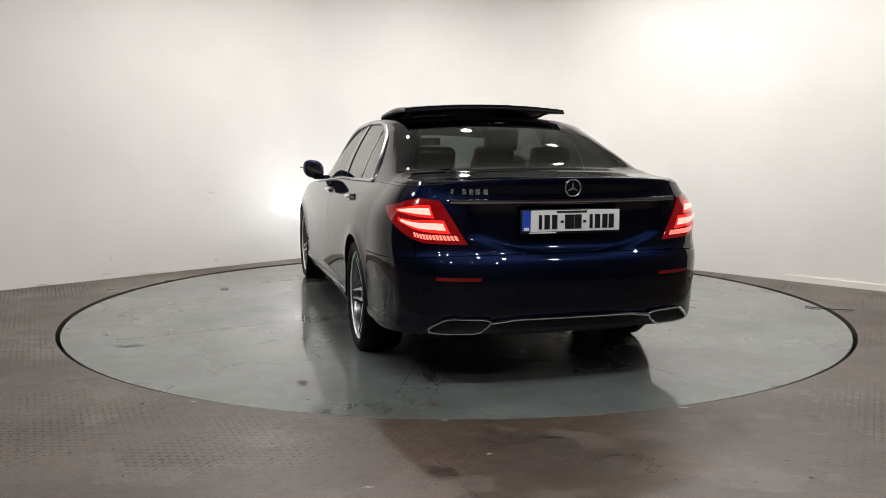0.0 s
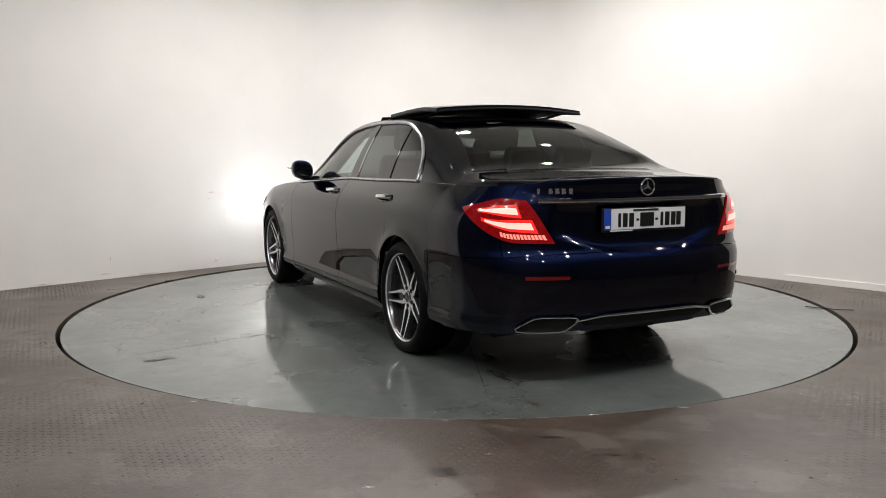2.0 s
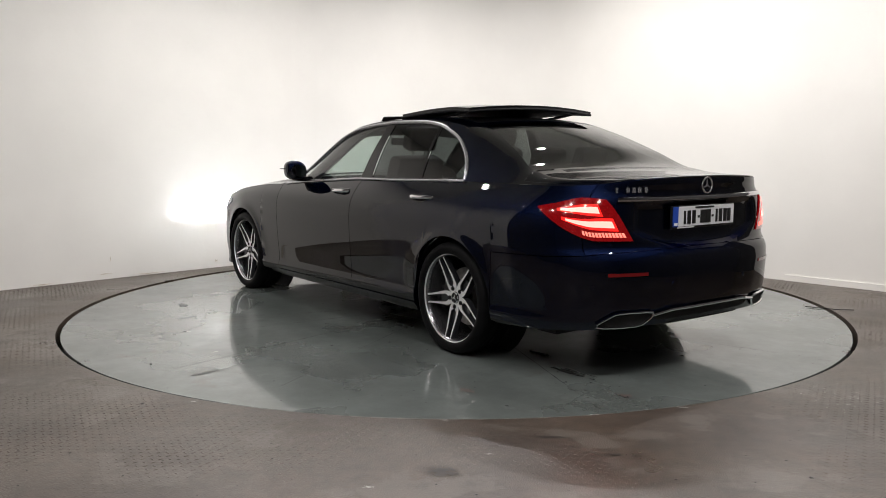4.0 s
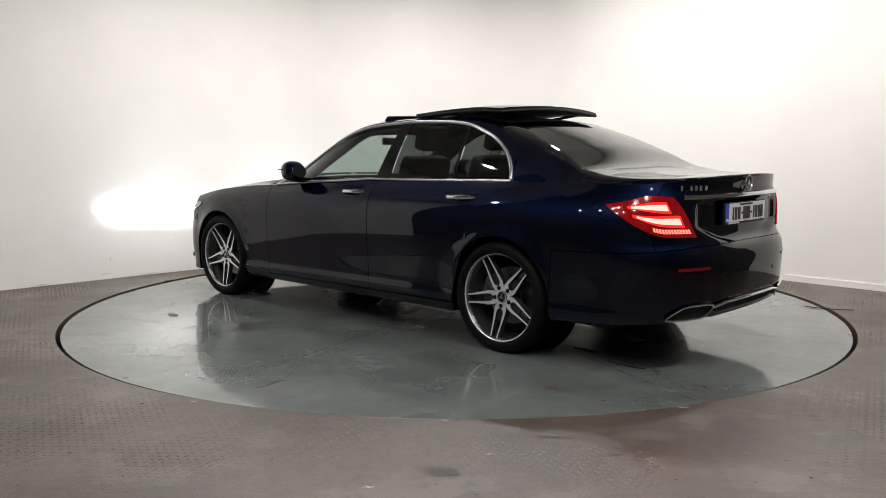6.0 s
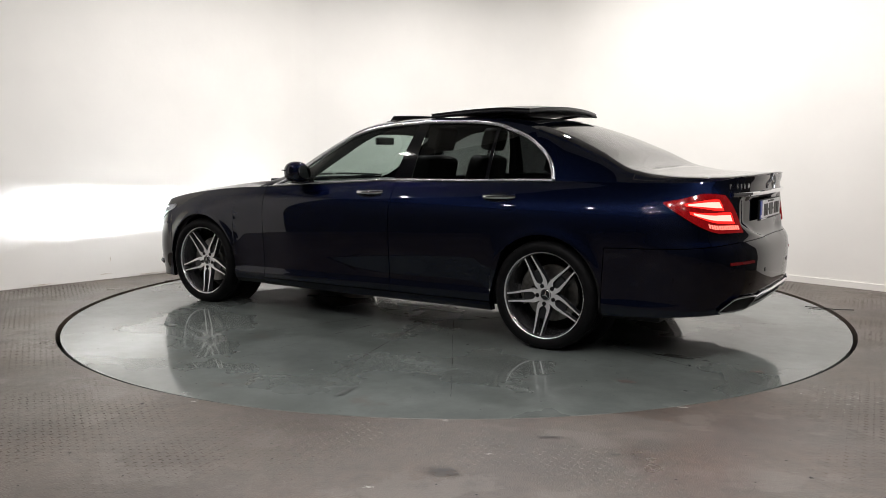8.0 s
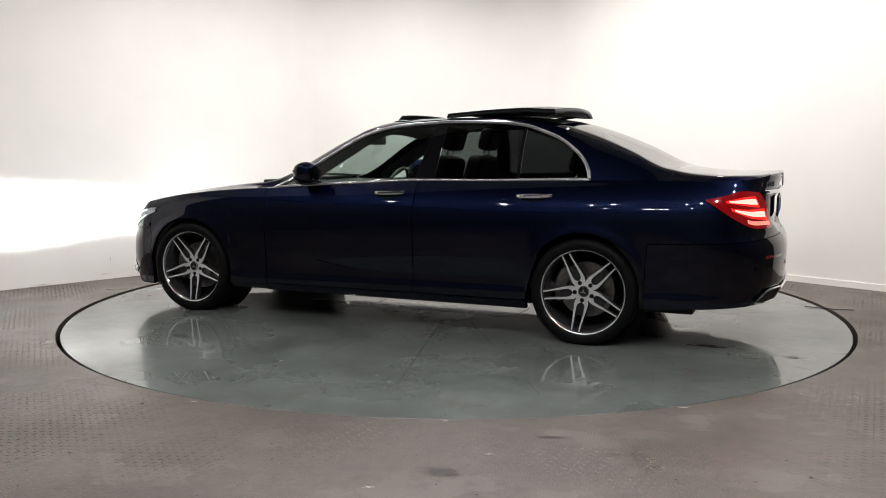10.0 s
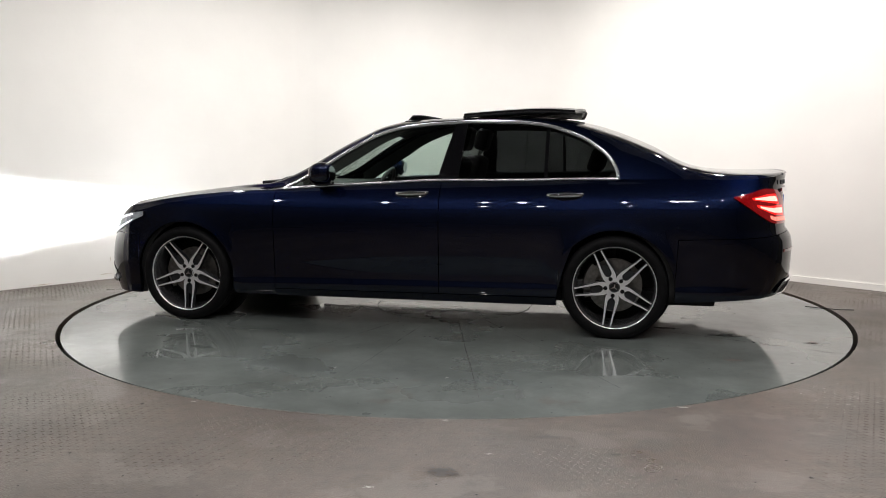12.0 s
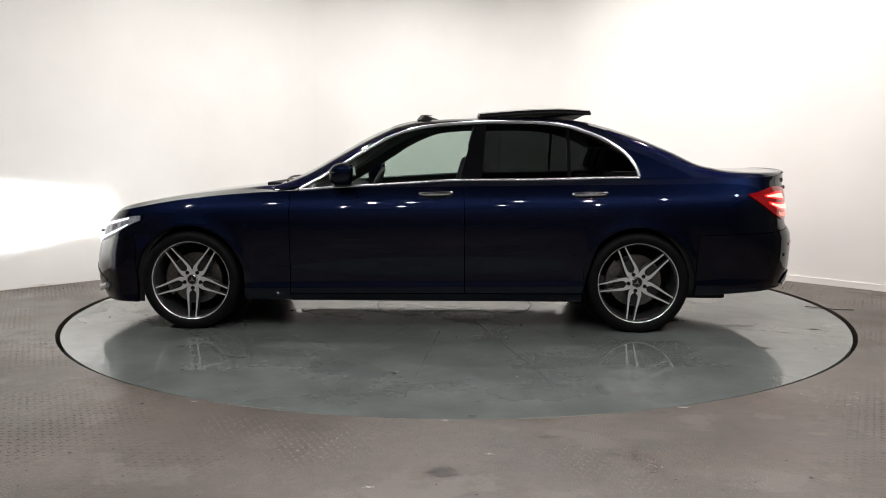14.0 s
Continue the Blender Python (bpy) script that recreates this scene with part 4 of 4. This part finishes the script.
# ---------------------------------------------------------------- tail and nose fittings
def surf_bm(fn, nu, nv, depth, side=1):
    """A closed slab on a curved surface; fn(u, v, off) gives its points."""
    bm = grid_bm([[fn(u / nu, v / nv, 0.0) for v in range(nv + 1)] for u in range(nu + 1)])
    rim = [[fn(u / nu, v / nv, -depth) for v in range(nv + 1)] for u in range(nu + 1)]
    back = grid_bm(rim)
    edges = []
    for a, b in ((0, 0), (nu, 0)):
        edges.append(grid_bm([[fn(a / nu, v / nv, 0.0) for v in range(nv + 1)], [fn(a / nu, v / nv, -depth) for v in range(nv + 1)]]))
    for b in (0, nv):
        edges.append(grid_bm([[fn(u / nu, b / nv, 0.0) for u in range(nu + 1)], [fn(u / nu, b / nv, -depth) for u in range(nu + 1)]]))
    out = bm
    for e in [back] + edges:
        me = bpy.data.meshes.new("tmp")
        e.to_mesh(me)
        e.free()
        out.from_mesh(me)
        bpy.data.meshes.remove(me)
    bmesh.ops.remove_doubles(out, verts=out.verts, dist=1e-5)
    bmesh.ops.recalc_face_normals(out, faces=out.faces[:])
    if side < 0:
        flip_bm(out)
    return out


TIP = 74.0


def lamp_fn(off0, u0=0.0, u1=1.0, v0=0.0, v1=1.0):
    def fn(u, v, off):
        u, v = u0 + (u1 - u0) * u, v0 + (v1 - v0) * v
        lo = 0.728 + 0.012 * u + 0.155 * max(0, u - 0.36) ** 1.5 / 0.64 ** 1.5
        hi = 0.938 + 0.010 * math.sin(math.pi * min(1, u * 1.4)) - 0.036 * max(0, u - 0.40) ** 1.3 / 0.6 ** 1.3
        z = lo + (hi - lo) * v
        zin = 0.728 + (0.940 - 0.728) * v
        pin = rear_phi(0.525 + (zin - 0.728) * 0.56, zin)
        return rear_point(pin + (TIP - pin) * u, z, off0 + off)
    return fn


def build_tail(car, boot):
    for side in (1, -1):
        lamp = part("tail_light", surf_bm(lamp_fn(0.009), 26, 8, 0.02, side), REDLENS, car, "red tail light with two glowing bars")
        for u0, u1, vm, hh in ((0.22, 0.70, 0.72, 0.15), (0.12, 0.65, 0.39, 0.16)):
            bar = lambda u, v, off, g=1.0, o=0.0115: lamp_fn(o)(u0 + (u1 - u0) * u, vm + (v - 0.5) * hh * g * (1 - 0.55 * max(0.0, u) ** 1.5), off)
            part("light_bar", surf_bm(bar, 18, 2, 0.006, side), REDBAR, lamp, "glowing red light bar")
            part("lit_zone", surf_bm(lambda u, v, off: bar(-0.05 + 1.14 * u, v, off, 1.9, 0.0102), 18, 2, 0.003, side), REDZONE, lamp)
        for k in range(13):
            u = 0.05 + 0.44 * k / 13
            part("light_element", surf_bm(lamp_fn(0.011, u, u + 0.024, 0.09, 0.20), 1, 1, 0.005, side), REFLGLOW, lamp)
        fn = lambda u, v, off: rear_point(rear_phi(0.475 + 0.205 * u, 0.57), 0.555 + 0.017 * v, 0.004 + off)
        part("reflector", surf_bm(fn, 10, 1, 0.008, side), REFLECT, car, "dark red bumper reflector")
        # exhaust trim: a slanted bright ring round a black mouth
        ring = [(0.418, 0.352), (0.430, 0.362), (0.47, 0.368), (0.60, 0.369), (0.635, 0.362), (0.685, 0.326), (0.702, 0.308), (0.698, 0.297), (0.67, 0.292), (0.60, 0.290), (0.50, 0.292), (0.470, 0.300), (0.435, 0.330)]
        pts = [rear_point(rear_phi(y, z), z, 0.013) for y, z in ring]
        mid = sum(pts, Vector()) / len(pts)
        mid = rear_point(rear_phi(mid.y, mid.z), mid.z, 0.006)
        bm = tube_bm(pts, 0.0068, 8, closed=True)
        mouth = bmesh.new()
        hub = mouth.verts.new(mid)
        rim = [mouth.verts.new(p + Vector((0.004, 0, 0))) for p in pts]
        for k in range(len(rim)):
            mouth.faces.new([hub, rim[k], rim[(k + 1) % len(rim)]])
        if side < 0:
            flip_bm(bm), flip_bm(mouth)
        ex = part("exhaust_trim", bm, CHROME, car, "chrome exhaust surround")
        part("exhaust_mouth", mouth, PIT, ex, "black exhaust mouth")
    bar = []
    for k in range(31):
        y = 0.42 - 0.84 * k / 30
        e = max(0, (abs(y) - 0.30) / 0.12)
        z = 0.366 - 0.018 * e
        bar.append(rear_point(rear_phi(abs(y), z), z, 0.014) * 1.0)
        if y < 0:
            bar[-1].y = -bar[-1].y
    part("diffuser_trim", tube_bm(bar, 0.009, 8), CHROME, car, "chrome strip across the lower bumper")
    rows = []
    for k in range(31):
        y = 0.46 - 0.92 * k / 30
        top = rear_point(rear_phi(abs(y), 0.35), 0.358, 0.006)
        top.y = y
        zlow = 0.275 if abs(y) < 0.36 else 0.275 + 0.05 * (abs(y) - 0.36) / 0.1
        rows.append([top, Vector((top.x + 0.02, y, (top.z + zlow) / 2)), Vector((top.x + 0.06, y, zlow)), Vector((top.x + 0.4, y, zlow - 0.02))])
    part("diffuser", grid_bm(rows), PIT, car, "black lower bumper insert")
    for y in (0.74, 0.30, -0.30, -0.74):
        q = rear_point(rear_phi(abs(y), 0.50), 0.50, 0.001)
        s = lathe_bm([(0.0, 0.002), (0.011, 0.002), (0.0125, 0.0), (0.0125, -0.004)], 16)
        turn = Matrix.Rotation(radians(90 + (52 if abs(y) > 0.5 else 8) * (-1 if y > 0 else 1)), 4, "Z")
        for v in s.verts:
            v.co = turn @ v.co + Vector((q.x, y, 0.50))
        part("parking_sensor", s, PAINT, car)
    # boot fittings
    strip = []
    for k in range(33):
        y = 0.60 - 1.20 * k / 32
        p = rear_point(rear_phi(abs(y), 0.937), 0.937, 0.010)
        strip.append(Vector((p.x, y, 0.937)))
    part("boot_strip", tube_bm(strip, 0.008, 8, flat=1.6), CHROME, boot, "chrome strip above the number plate")
    lip = []
    for k in range(33):
        y = 0.50 - 1.0 * k / 32
        z = 1.046 - 0.014 * (abs(y) / 0.5) ** 2.5
        p = rear_point(rear_phi(abs(y), z - 0.02), z - 0.02, -0.006)
        lip.append(Vector((p.x, y, z)))
    part("boot_spoiler", tube_bm(lip, 0.009, 8, flat=0.6), PAINT, boot)
    c = Vector((rear_point(0, 0.999, 0.008).x, 0, 0.999))
    ring = [c + Vector((-0.002, 0.041 * math.cos(2 * math.pi * k / 32), 0.041 * math.sin(2 * math.pi * k / 32))) for k in range(32)]
    em = part("emblem", tube_bm(ring, 0.0042, 8, closed=True), SATIN, boot, "round chrome emblem")
    for a in (90, 210, 330):
        tip = c + Vector((-0.001, 0.036 * math.cos(radians(a)), 0.036 * math.sin(radians(a))))
        l, r = (c + Vector((-0.003, 0.006 * math.cos(radians(a + s)), 0.006 * math.sin(radians(a + s)))) for s in (90, -90))
        part("emblem_bar", slab_bm([tip, l, r], Vector((0.006, 0, 0))), SATIN, em)
    # model lettering as plain bars
    for k, (y, w) in enumerate(((0.595, 0.022), (0.545, 0.024), (0.515, 0.024), (0.485, 0.024), (0.448, 0.022))):
        x = rear_point(rear_phi(y, 0.985), 0.985, 0.006).x
        part("badge_bar", box_bm((0.006, w, 0.028), (x, y - w / 2, 0.983), 0.002, 1), SATIN, boot, "chrome lettering bar")
    plate = part("number_plate", box_bm((0.012, 0.535, 0.122), (-2.538, 0, 0.835), 0.004), PLASTIC, car, "white number plate in a black holder")
    part("plate_face", box_bm((0.004, 0.475, 0.105), (-2.546, -0.0225, 0.838), 0.001, 1), PLATE, plate, "white plate face")
    part("country_band", box_bm((0.004, 0.043, 0.105), (-2.546, 0.2375, 0.838), 0.001, 1), PLATEBLUE, plate, "blue country band")
    ys = [0.165, 0.13, 0.09, 0.05, 0.01, -0.035, -0.07, -0.105, -0.14, -0.18, -0.215]
    ws = [0.016, 0.028, 0.028, 0.016, 0.05, 0.036, 0.016, 0.016, 0.028, 0.028, 0.028]
    hs = [0.07, 0.07, 0.07, 0.012, 0.07, 0.07, 0.012, 0.07, 0.07, 0.07, 0.07]
    for y, w, h in zip(ys, ws, hs):
        part("plate_character_bar", box_bm((0.003, w, h), (-2.549, y, 0.833)), PLATEINK, plate, smooth=False)
    part("plate_caption_bar", box_bm((0.003, 0.16, 0.010), (-2.549, 0.0, 0.882)), PLATEINK, plate, smooth=False)
    part("plate_caption_bar", box_bm((0.003, 0.14, 0.006), (-2.545, 0.15, 0.780)), PLATE, plate, smooth=False)
    part("country_code_bar", box_bm((0.003, 0.026, 0.014), (-2.549, 0.2375, 0.800)), PLATE, plate, smooth=False)
    part("boot_release", box_bm((0.01, 0.14, 0.018), (-2.515, 0, 0.735), 0.004), CHROME, boot, "chrome boot release grip")


def build_nose(car):
    for side in (1, -1):
        def fn(u, v, off):
            lo, hi = 0.545 + 0.185 * u ** 1.7, 0.665 + 0.092 * u ** 0.6
            phi = min(89.5, 30 + 59.5 * u / 0.88)
            back = 0.085 * max(0.0, u - 0.88) / 0.12
            z = lo + (hi - lo) * v
            for _ in range(2):
                z = lo + (min(hi, BELT(front_point(phi, z).x) - 0.008) - lo) * v
            if back:
                x = XCF - back
                return Vector((x, half_width(x, z) + 0.006 + off, z))
            return front_point(phi, z, 0.006 + off)
        lamp = part("headlight", surf_bm(fn, 25, 5, 0.006, side), LENS, car, "lit clear headlight")

        part("reflector_bowl", surf_bm(lambda u, v, off: fn(0.03 + 0.94 * u, 0.05 + 0.9 * v, off - 0.0035), 24, 4, 0.002, side), DRL, lamp, "bright lit lamp interior")
        for v0, v1 in ((0.72, 0.88), (0.12, 0.24)):
            part("light_guide", surf_bm(lambda u, v, off: fn(0.22 + 0.62 * u, v0 + (v1 - v0) * v, off - 0.0015), 16, 1, 0.002, side), GUIDE, lamp, "glowing daytime light strip")
        for u0 in (0.34, 0.54):
            part("lamp_bezel", surf_bm(lambda u, v, off: fn(u0 + 0.10 * u, 0.34 + 0.3 * v, off - 0.0018), 4, 3, 0.002, side), TRIM, lamp, "dark lamp bezel")
        # the dipped beam: a source in a short open box
        p = front_point(38, 0.625, 0.010)
        p.y *= side
        bx = new("beam_projector")
        bx.parent, bx.location = lamp, p
        part("beam_source", box_bm((0.0016, 0.013, 0.005), (-0.0008, 0, -0.001)), HEAD, bx, "white-hot beam source", smooth=False)
        part("beam_hood", box_bm((0.024, 0.024, 0.002), (0.0085, 0, 0.003)), PLASTIC, bx, smooth=False)
        part("beam_base", box_bm((0.024, 0.024, 0.002), (0.0085, 0, -0.0049)), PLASTIC, bx, smooth=False)
        for s in (1, -1):
            part("beam_cheek", box_bm((0.0185, 0.002, 0.012), (0.0058, 0.011 * s, -0.001)), PLASTIC, bx, smooth=False)
        part("beam_back", box_bm((0.001, 0.024, 0.012), (-0.003, 0, -0.001)), PLASTIC, bx, smooth=False)
        # small emitter added to spread a soft halo round the beam
        part("spill_emitter", surf_bm(lambda u, v, off: fn(0.10 + 0.06 * u, 0.10 + 0.25 * v, off + 0.003), 3, 2, 0.002, side), SPILL, lamp, "small emitter added for soft headlamp spill")
        # lower intake with its bright blade
        fi = lambda u, v, off: front_point(30 + 32 * u, 0.23 + 0.17 * v * (1 - 0.5 * u), 0.005 + off)
        grille = part("bumper_intake", surf_bm(fi, 8, 4, 0.01, side), TRIM, car, "gloss black bumper intake")
        blade = [front_point(24 + 40 * k / 14, 0.225 + 0.10 * max(0, k / 14 - 0.5), 0.012) for k in range(15)]
        bm = tube_bm(blade, 0.013, 8, flat=1.6)
        if side < 0:
            flip_bm(bm)
        part("intake_blade", bm, SATIN, grille, "bright intake blade")
    fg = lambda u, v, off: front_point(26 * u, 0.40 + 0.24 * v, 0.004 + off)
    for side in (1, -1):
        part("radiator_grille", surf_bm(fg, 8, 6, 0.01, side), TRIM, car, "gloss black radiator grille")


def build_mirror(car, door, side):
    shell = bmesh.new()
    bmesh.ops.create_uvsphere(shell, u_segments=28, v_segments=18, radius=1)
    for v in shell.verts:
        x, y, z = v.co
        sx = 0.100 if x > 0 else 0.060
        pw = lambda a, n: math.copysign(abs(a) ** n, a)
        v.co = Vector((0.43 + sx * pw(x, 0.85), (0.925 + 0.082 * pw(y, 0.8)), 1.03 + 0.072 * pw(z, 0.75) + 0.012 * y - 0.01 * (x > 0) * x))
    glass_bm = slab_bm([(0.3685, 0.926 + 0.062 * math.cos(2 * math.pi * k / 28), 1.03 + 0.047 * math.sin(2 * math.pi * k / 28) + 0.010 * math.cos(2 * math.pi * k / 28)) for k in range(28)], Vector((-0.002, 0, 0)))
    arm = box_bm((0.10, 0.14, 0.035), (0.45, 0.86, 0.965), 0.012)
    ind = tube_bm([(0.505 - 0.02 * abs(k - 4) / 4, 0.90 + 0.016 * k, 1.035 + 0.001 * k) for k in range(9)], 0.004, 6)
    if side < 0:
        for b in (shell, glass_bm, arm, ind):
            flip_bm(b)
    m = part("door_mirror", shell, PAINT, door, "gloss dark blue door mirror")
    part("mirror_glass", glass_bm, MIRROR, m, "silvered mirror glass")
    part("mirror_arm", arm, TRIM, m)
    part("mirror_indicator", ind, SATIN, m)


def build_sunroof(car):
    rows = []
    for i in range(15):
        u = i / 14
        x = -0.44 - 0.745 * u
        zz = 1.412 + 0.030 * math.sin(min(1, u * 1.25) * math.pi / 2) - 0.012 * max(0, u - 0.75) / 0.25
        row = []
        for j in range(17):
            w = j / 8 - 1
            row.append((x - 0.05 * (1 - w * w) * (u - 0.2), 0.535 * w, zz + 0.026 * (1 - w * w)))
        rows.append(row)
    bm = grid_bm(rows)
    thicken(bm, 0.014)
    bmesh.ops.recalc_face_normals(bm, faces=bm.faces[:])
    pan = part("sunroof_panel", bm, ROOFGLASS, car, "raised open black glass sunroof panel")
    edge = [rows[i][0] for i in range(15)] + rows[14][1:] + [rows[i][16] for i in range(13, -1, -1)] + rows[0][15:0:-1]
    part("sunroof_seal", tube_bm([Vector(q) - Vector((0, 0, 0.007)) for q in edge], 0.0078, 8, closed=True), PLASTIC, pan, "matt black rubber edge")
    rows = []
    for i in range(9):
        x = -0.455 - 0.71 * i / 8
        u = i / 8
        zz = 1.397 + 0.029 * math.sin(min(1, u * 1.25) * math.pi / 2) - 0.010 * max(0, u - 0.75) / 0.25
        rows.append([(x - 0.04 * (1 - w * w) * (u - 0.2), 0.515 * w, zz + 0.025 * (1 - w * w)) for w in np.linspace(-1, 1, 13)])
    bm = grid_bm(rows)
    thicken(bm, 0.010)
    bmesh.ops.recalc_face_normals(bm, faces=bm.faces[:])
    part("sunroof_liner", bm, PLASTIC, pan, "matt black underside frame")
    for side in (1, -1):
        part("sunroof_arm", tube_bm([(-0.50, 0.46 * side, 1.385), (-0.85, 0.465 * side, 1.40), (-1.12, 0.46 * side, 1.435)], 0.010, 8), PLASTIC, pan)
    rows = [[(-0.03 + 0.05 * (1 - (k / 10 - 1) ** 2), 0.45 * (k / 10 - 1), 1.388 + 0.012 * (1 - (k / 10 - 1) ** 2)) for k in range(21)],
            [(-0.06 + 0.05 * (1 - (k / 10 - 1) ** 2), 0.45 * (k / 10 - 1), 1.419 + 0.012 * (1 - (k / 10 - 1) ** 2)) for k in range(21)],
            [(-0.11 + 0.05 * (1 - (k / 10 - 1) ** 2), 0.45 * (k / 10 - 1), 1.419 + 0.012 * (1 - (k / 10 - 1) ** 2)) for k in range(21)]]
    bm = grid_bm(rows)
    thicken(bm, 0.004)
    part("wind_deflector", bm, PLASTIC, car, "black raised wind deflector")
    part("sunroof_frame", tube_bm([(-0.02, -0.47, 1.375), (-0.02, 0, 1.395), (-0.02, 0.47, 1.375)], 0.012, 6), TRIM, car)


def build_seat(car, x, y, width, lean=14, name="seat", low=0.0):
    seat = part(name, box_bm((0.50, width, 0.16), (x, y, 0.52), 0.05, 3), LEATHER, car, "black leather seat")
    back = box_bm((0.13, width * 0.96, 0.60), (0, 0, 0.30), 0.05, 3)
    for v in back.verts:
        v.co.y *= 1 - 0.25 * max(0, v.co.z - 0.35) / 0.3
        v.co = pose(x - 0.22, y, 0.56 - low, 0, -lean, 0) @ v.co
    part("seat_back", back, LEATHER, seat)
    if width < 0.8:
        heads = [y]
    else:
        heads = [y - 0.38, y, y + 0.38]
    for hy in heads:
        h = box_bm((0.10, 0.25, 0.17), (0, 0, 0.73), 0.04, 3)
        for v in h.verts:
            v.co = pose(x - 0.22, hy, 0.56 - low, 0, -lean, 0) @ v.co
        hr = part("headrest", h, LEATHER, seat)
        for s in (0.05, -0.05):
            st = tube_bm([pose(x - 0.22, hy + s, 0.56 - low, 0, -lean, 0) @ Vector((0, 0, 0.56)), pose(x - 0.22, hy + s, 0.56 - low, 0, -lean, 0) @ Vector((0, 0, 0.68))], 0.006, 6)
            part("headrest_post", st, CHROME, hr)


def build_cabin(car):
    for y in (0.37, -0.37):
        build_seat(car, 0.0, y, 0.52, 16, "front_seat")
    build_seat(car, -0.86, 0.0, 1.30, 20, "rear_seat", 0.13)
    dash = box_bm((0.50, 1.42, 0.28), (0.72, 0, 0.80), 0.07, 3)
    part("dashboard", dash, LEATHER, car, "black dashboard")
    c = Vector((0.40, -0.37, 0.87))
    ring = [pose(*c, 0, 65, 0) @ Vector((0.18 * math.cos(2 * math.pi * k / 32), 0.18 * math.sin(2 * math.pi * k / 32), 0)) for k in range(32)]
    wheel = part("steering_wheel", tube_bm(ring, 0.014, 8, closed=True), LEATHER, car, "black leather steering wheel")
    part("wheel_boss", box_bm((0.06, 0.18, 0.10), tuple(c), 0.025), LEATHER, wheel)
    part("steering_column", tube_bm([c, c + Vector((0.30, 0, -0.12))], 0.035, 10), PLASTIC, wheel)
    part("rear_view_mirror", box_bm((0.025, 0.22, 0.06), (0.36, 0, 1.25), 0.012), PLASTIC, car, "black interior mirror")
    rows = []
    for x in np.linspace(-1.25, -0.45, 9):
        rows.append([(x, RAILY(x) * 0.98 * w, SPINE(x) - 0.045 - 0.03 * w * w) for w in np.linspace(-1, 1, 11)])
    part("headliner", grid_bm(rows, flip=True), LINING, car)
    # lining of the cant rails and windscreen pillars, and the header over the windscreen
    for side in (1, -1):
        rows = []
        for x in np.linspace(-1.30, 0.66, 24):
            y, z = RAILY(x), RAILZ(x)
            drop = 0.030 + 0.055 * min(1.0, max(0.0, (x + 0.1) / 0.35))
            rows.append([(x, side * (y - 0.006), DLO(x) - 0.004), (x, side * (y - 0.030), DLO(x) - drop), (x - 0.01, side * (y - 0.085), z - 0.022 - 0.6 * drop), (x - 0.02, side * (y - 0.150), z - 0.006)])
        part("pillar_lining", grid_bm(rows), LINING, car)
    rows = [[(x, w * 0.56, SPINE(x) - 0.030 - 0.035 * w * w) for w in np.linspace(-1, 1, 13)] for x in np.linspace(-0.03, 0.26, 6)]
    part("windscreen_header", grid_bm(rows, flip=True), LINING, car)


REFLGLOW = mat("dim_red_element", (0.6, 0.15, 0.12), 0.3, emit=(1.0, 0.22, 0.16), strength=1.3)


def build_wipers(car):
    for y0, y1 in ((0.55, -0.05), (-0.10, -0.62)):
        pts = []
        for k in range(9):
            y = y0 + (y1 - y0) * k / 8
            pts.append((0.945 - 0.10 * (y / 0.7) ** 2, y, SPINE(0.94) - 0.03 * (y / 0.7) ** 2 + 0.018))
        part("wiper", tube_bm(pts, 0.008, 6), PLASTIC, car, "black windscreen wiper")
    part("scuttle", box_bm((0.10, 1.2, 0.02), (0.965, 0, 0.955), 0.008), PLASTIC, car)


def make_car():
    car = new("car")
    doors, boot = build_body(car)
    build_underside(car)
    build_wheels(car)
    build_tail(car, boot)
    build_nose(car)
    for side in (1, -1):
        build_mirror(car, doors["front_door", side], side)
    build_sunroof(car)
    build_cabin(car)
    build_wipers(car)
    tagged(car, "dark blue four-door saloon with lit tail lights and open sunroof", "car")
    return car


CAR = make_car()


# ---------------------------------------------------------------- movement
def motions():
    OFF = Matrix.Translation((0.2498, 0.0568, 0.0))
    times = [0.5 * k for k in range(29)]
    walk(TABLE, [(t, pose(0, 0, 0, 0, 0, heading(t))) for t in times])
    walk(CAR, [(t, pose(0, 0, 0, 0, 0, heading(t)) @ OFF) for t in times])


motions()
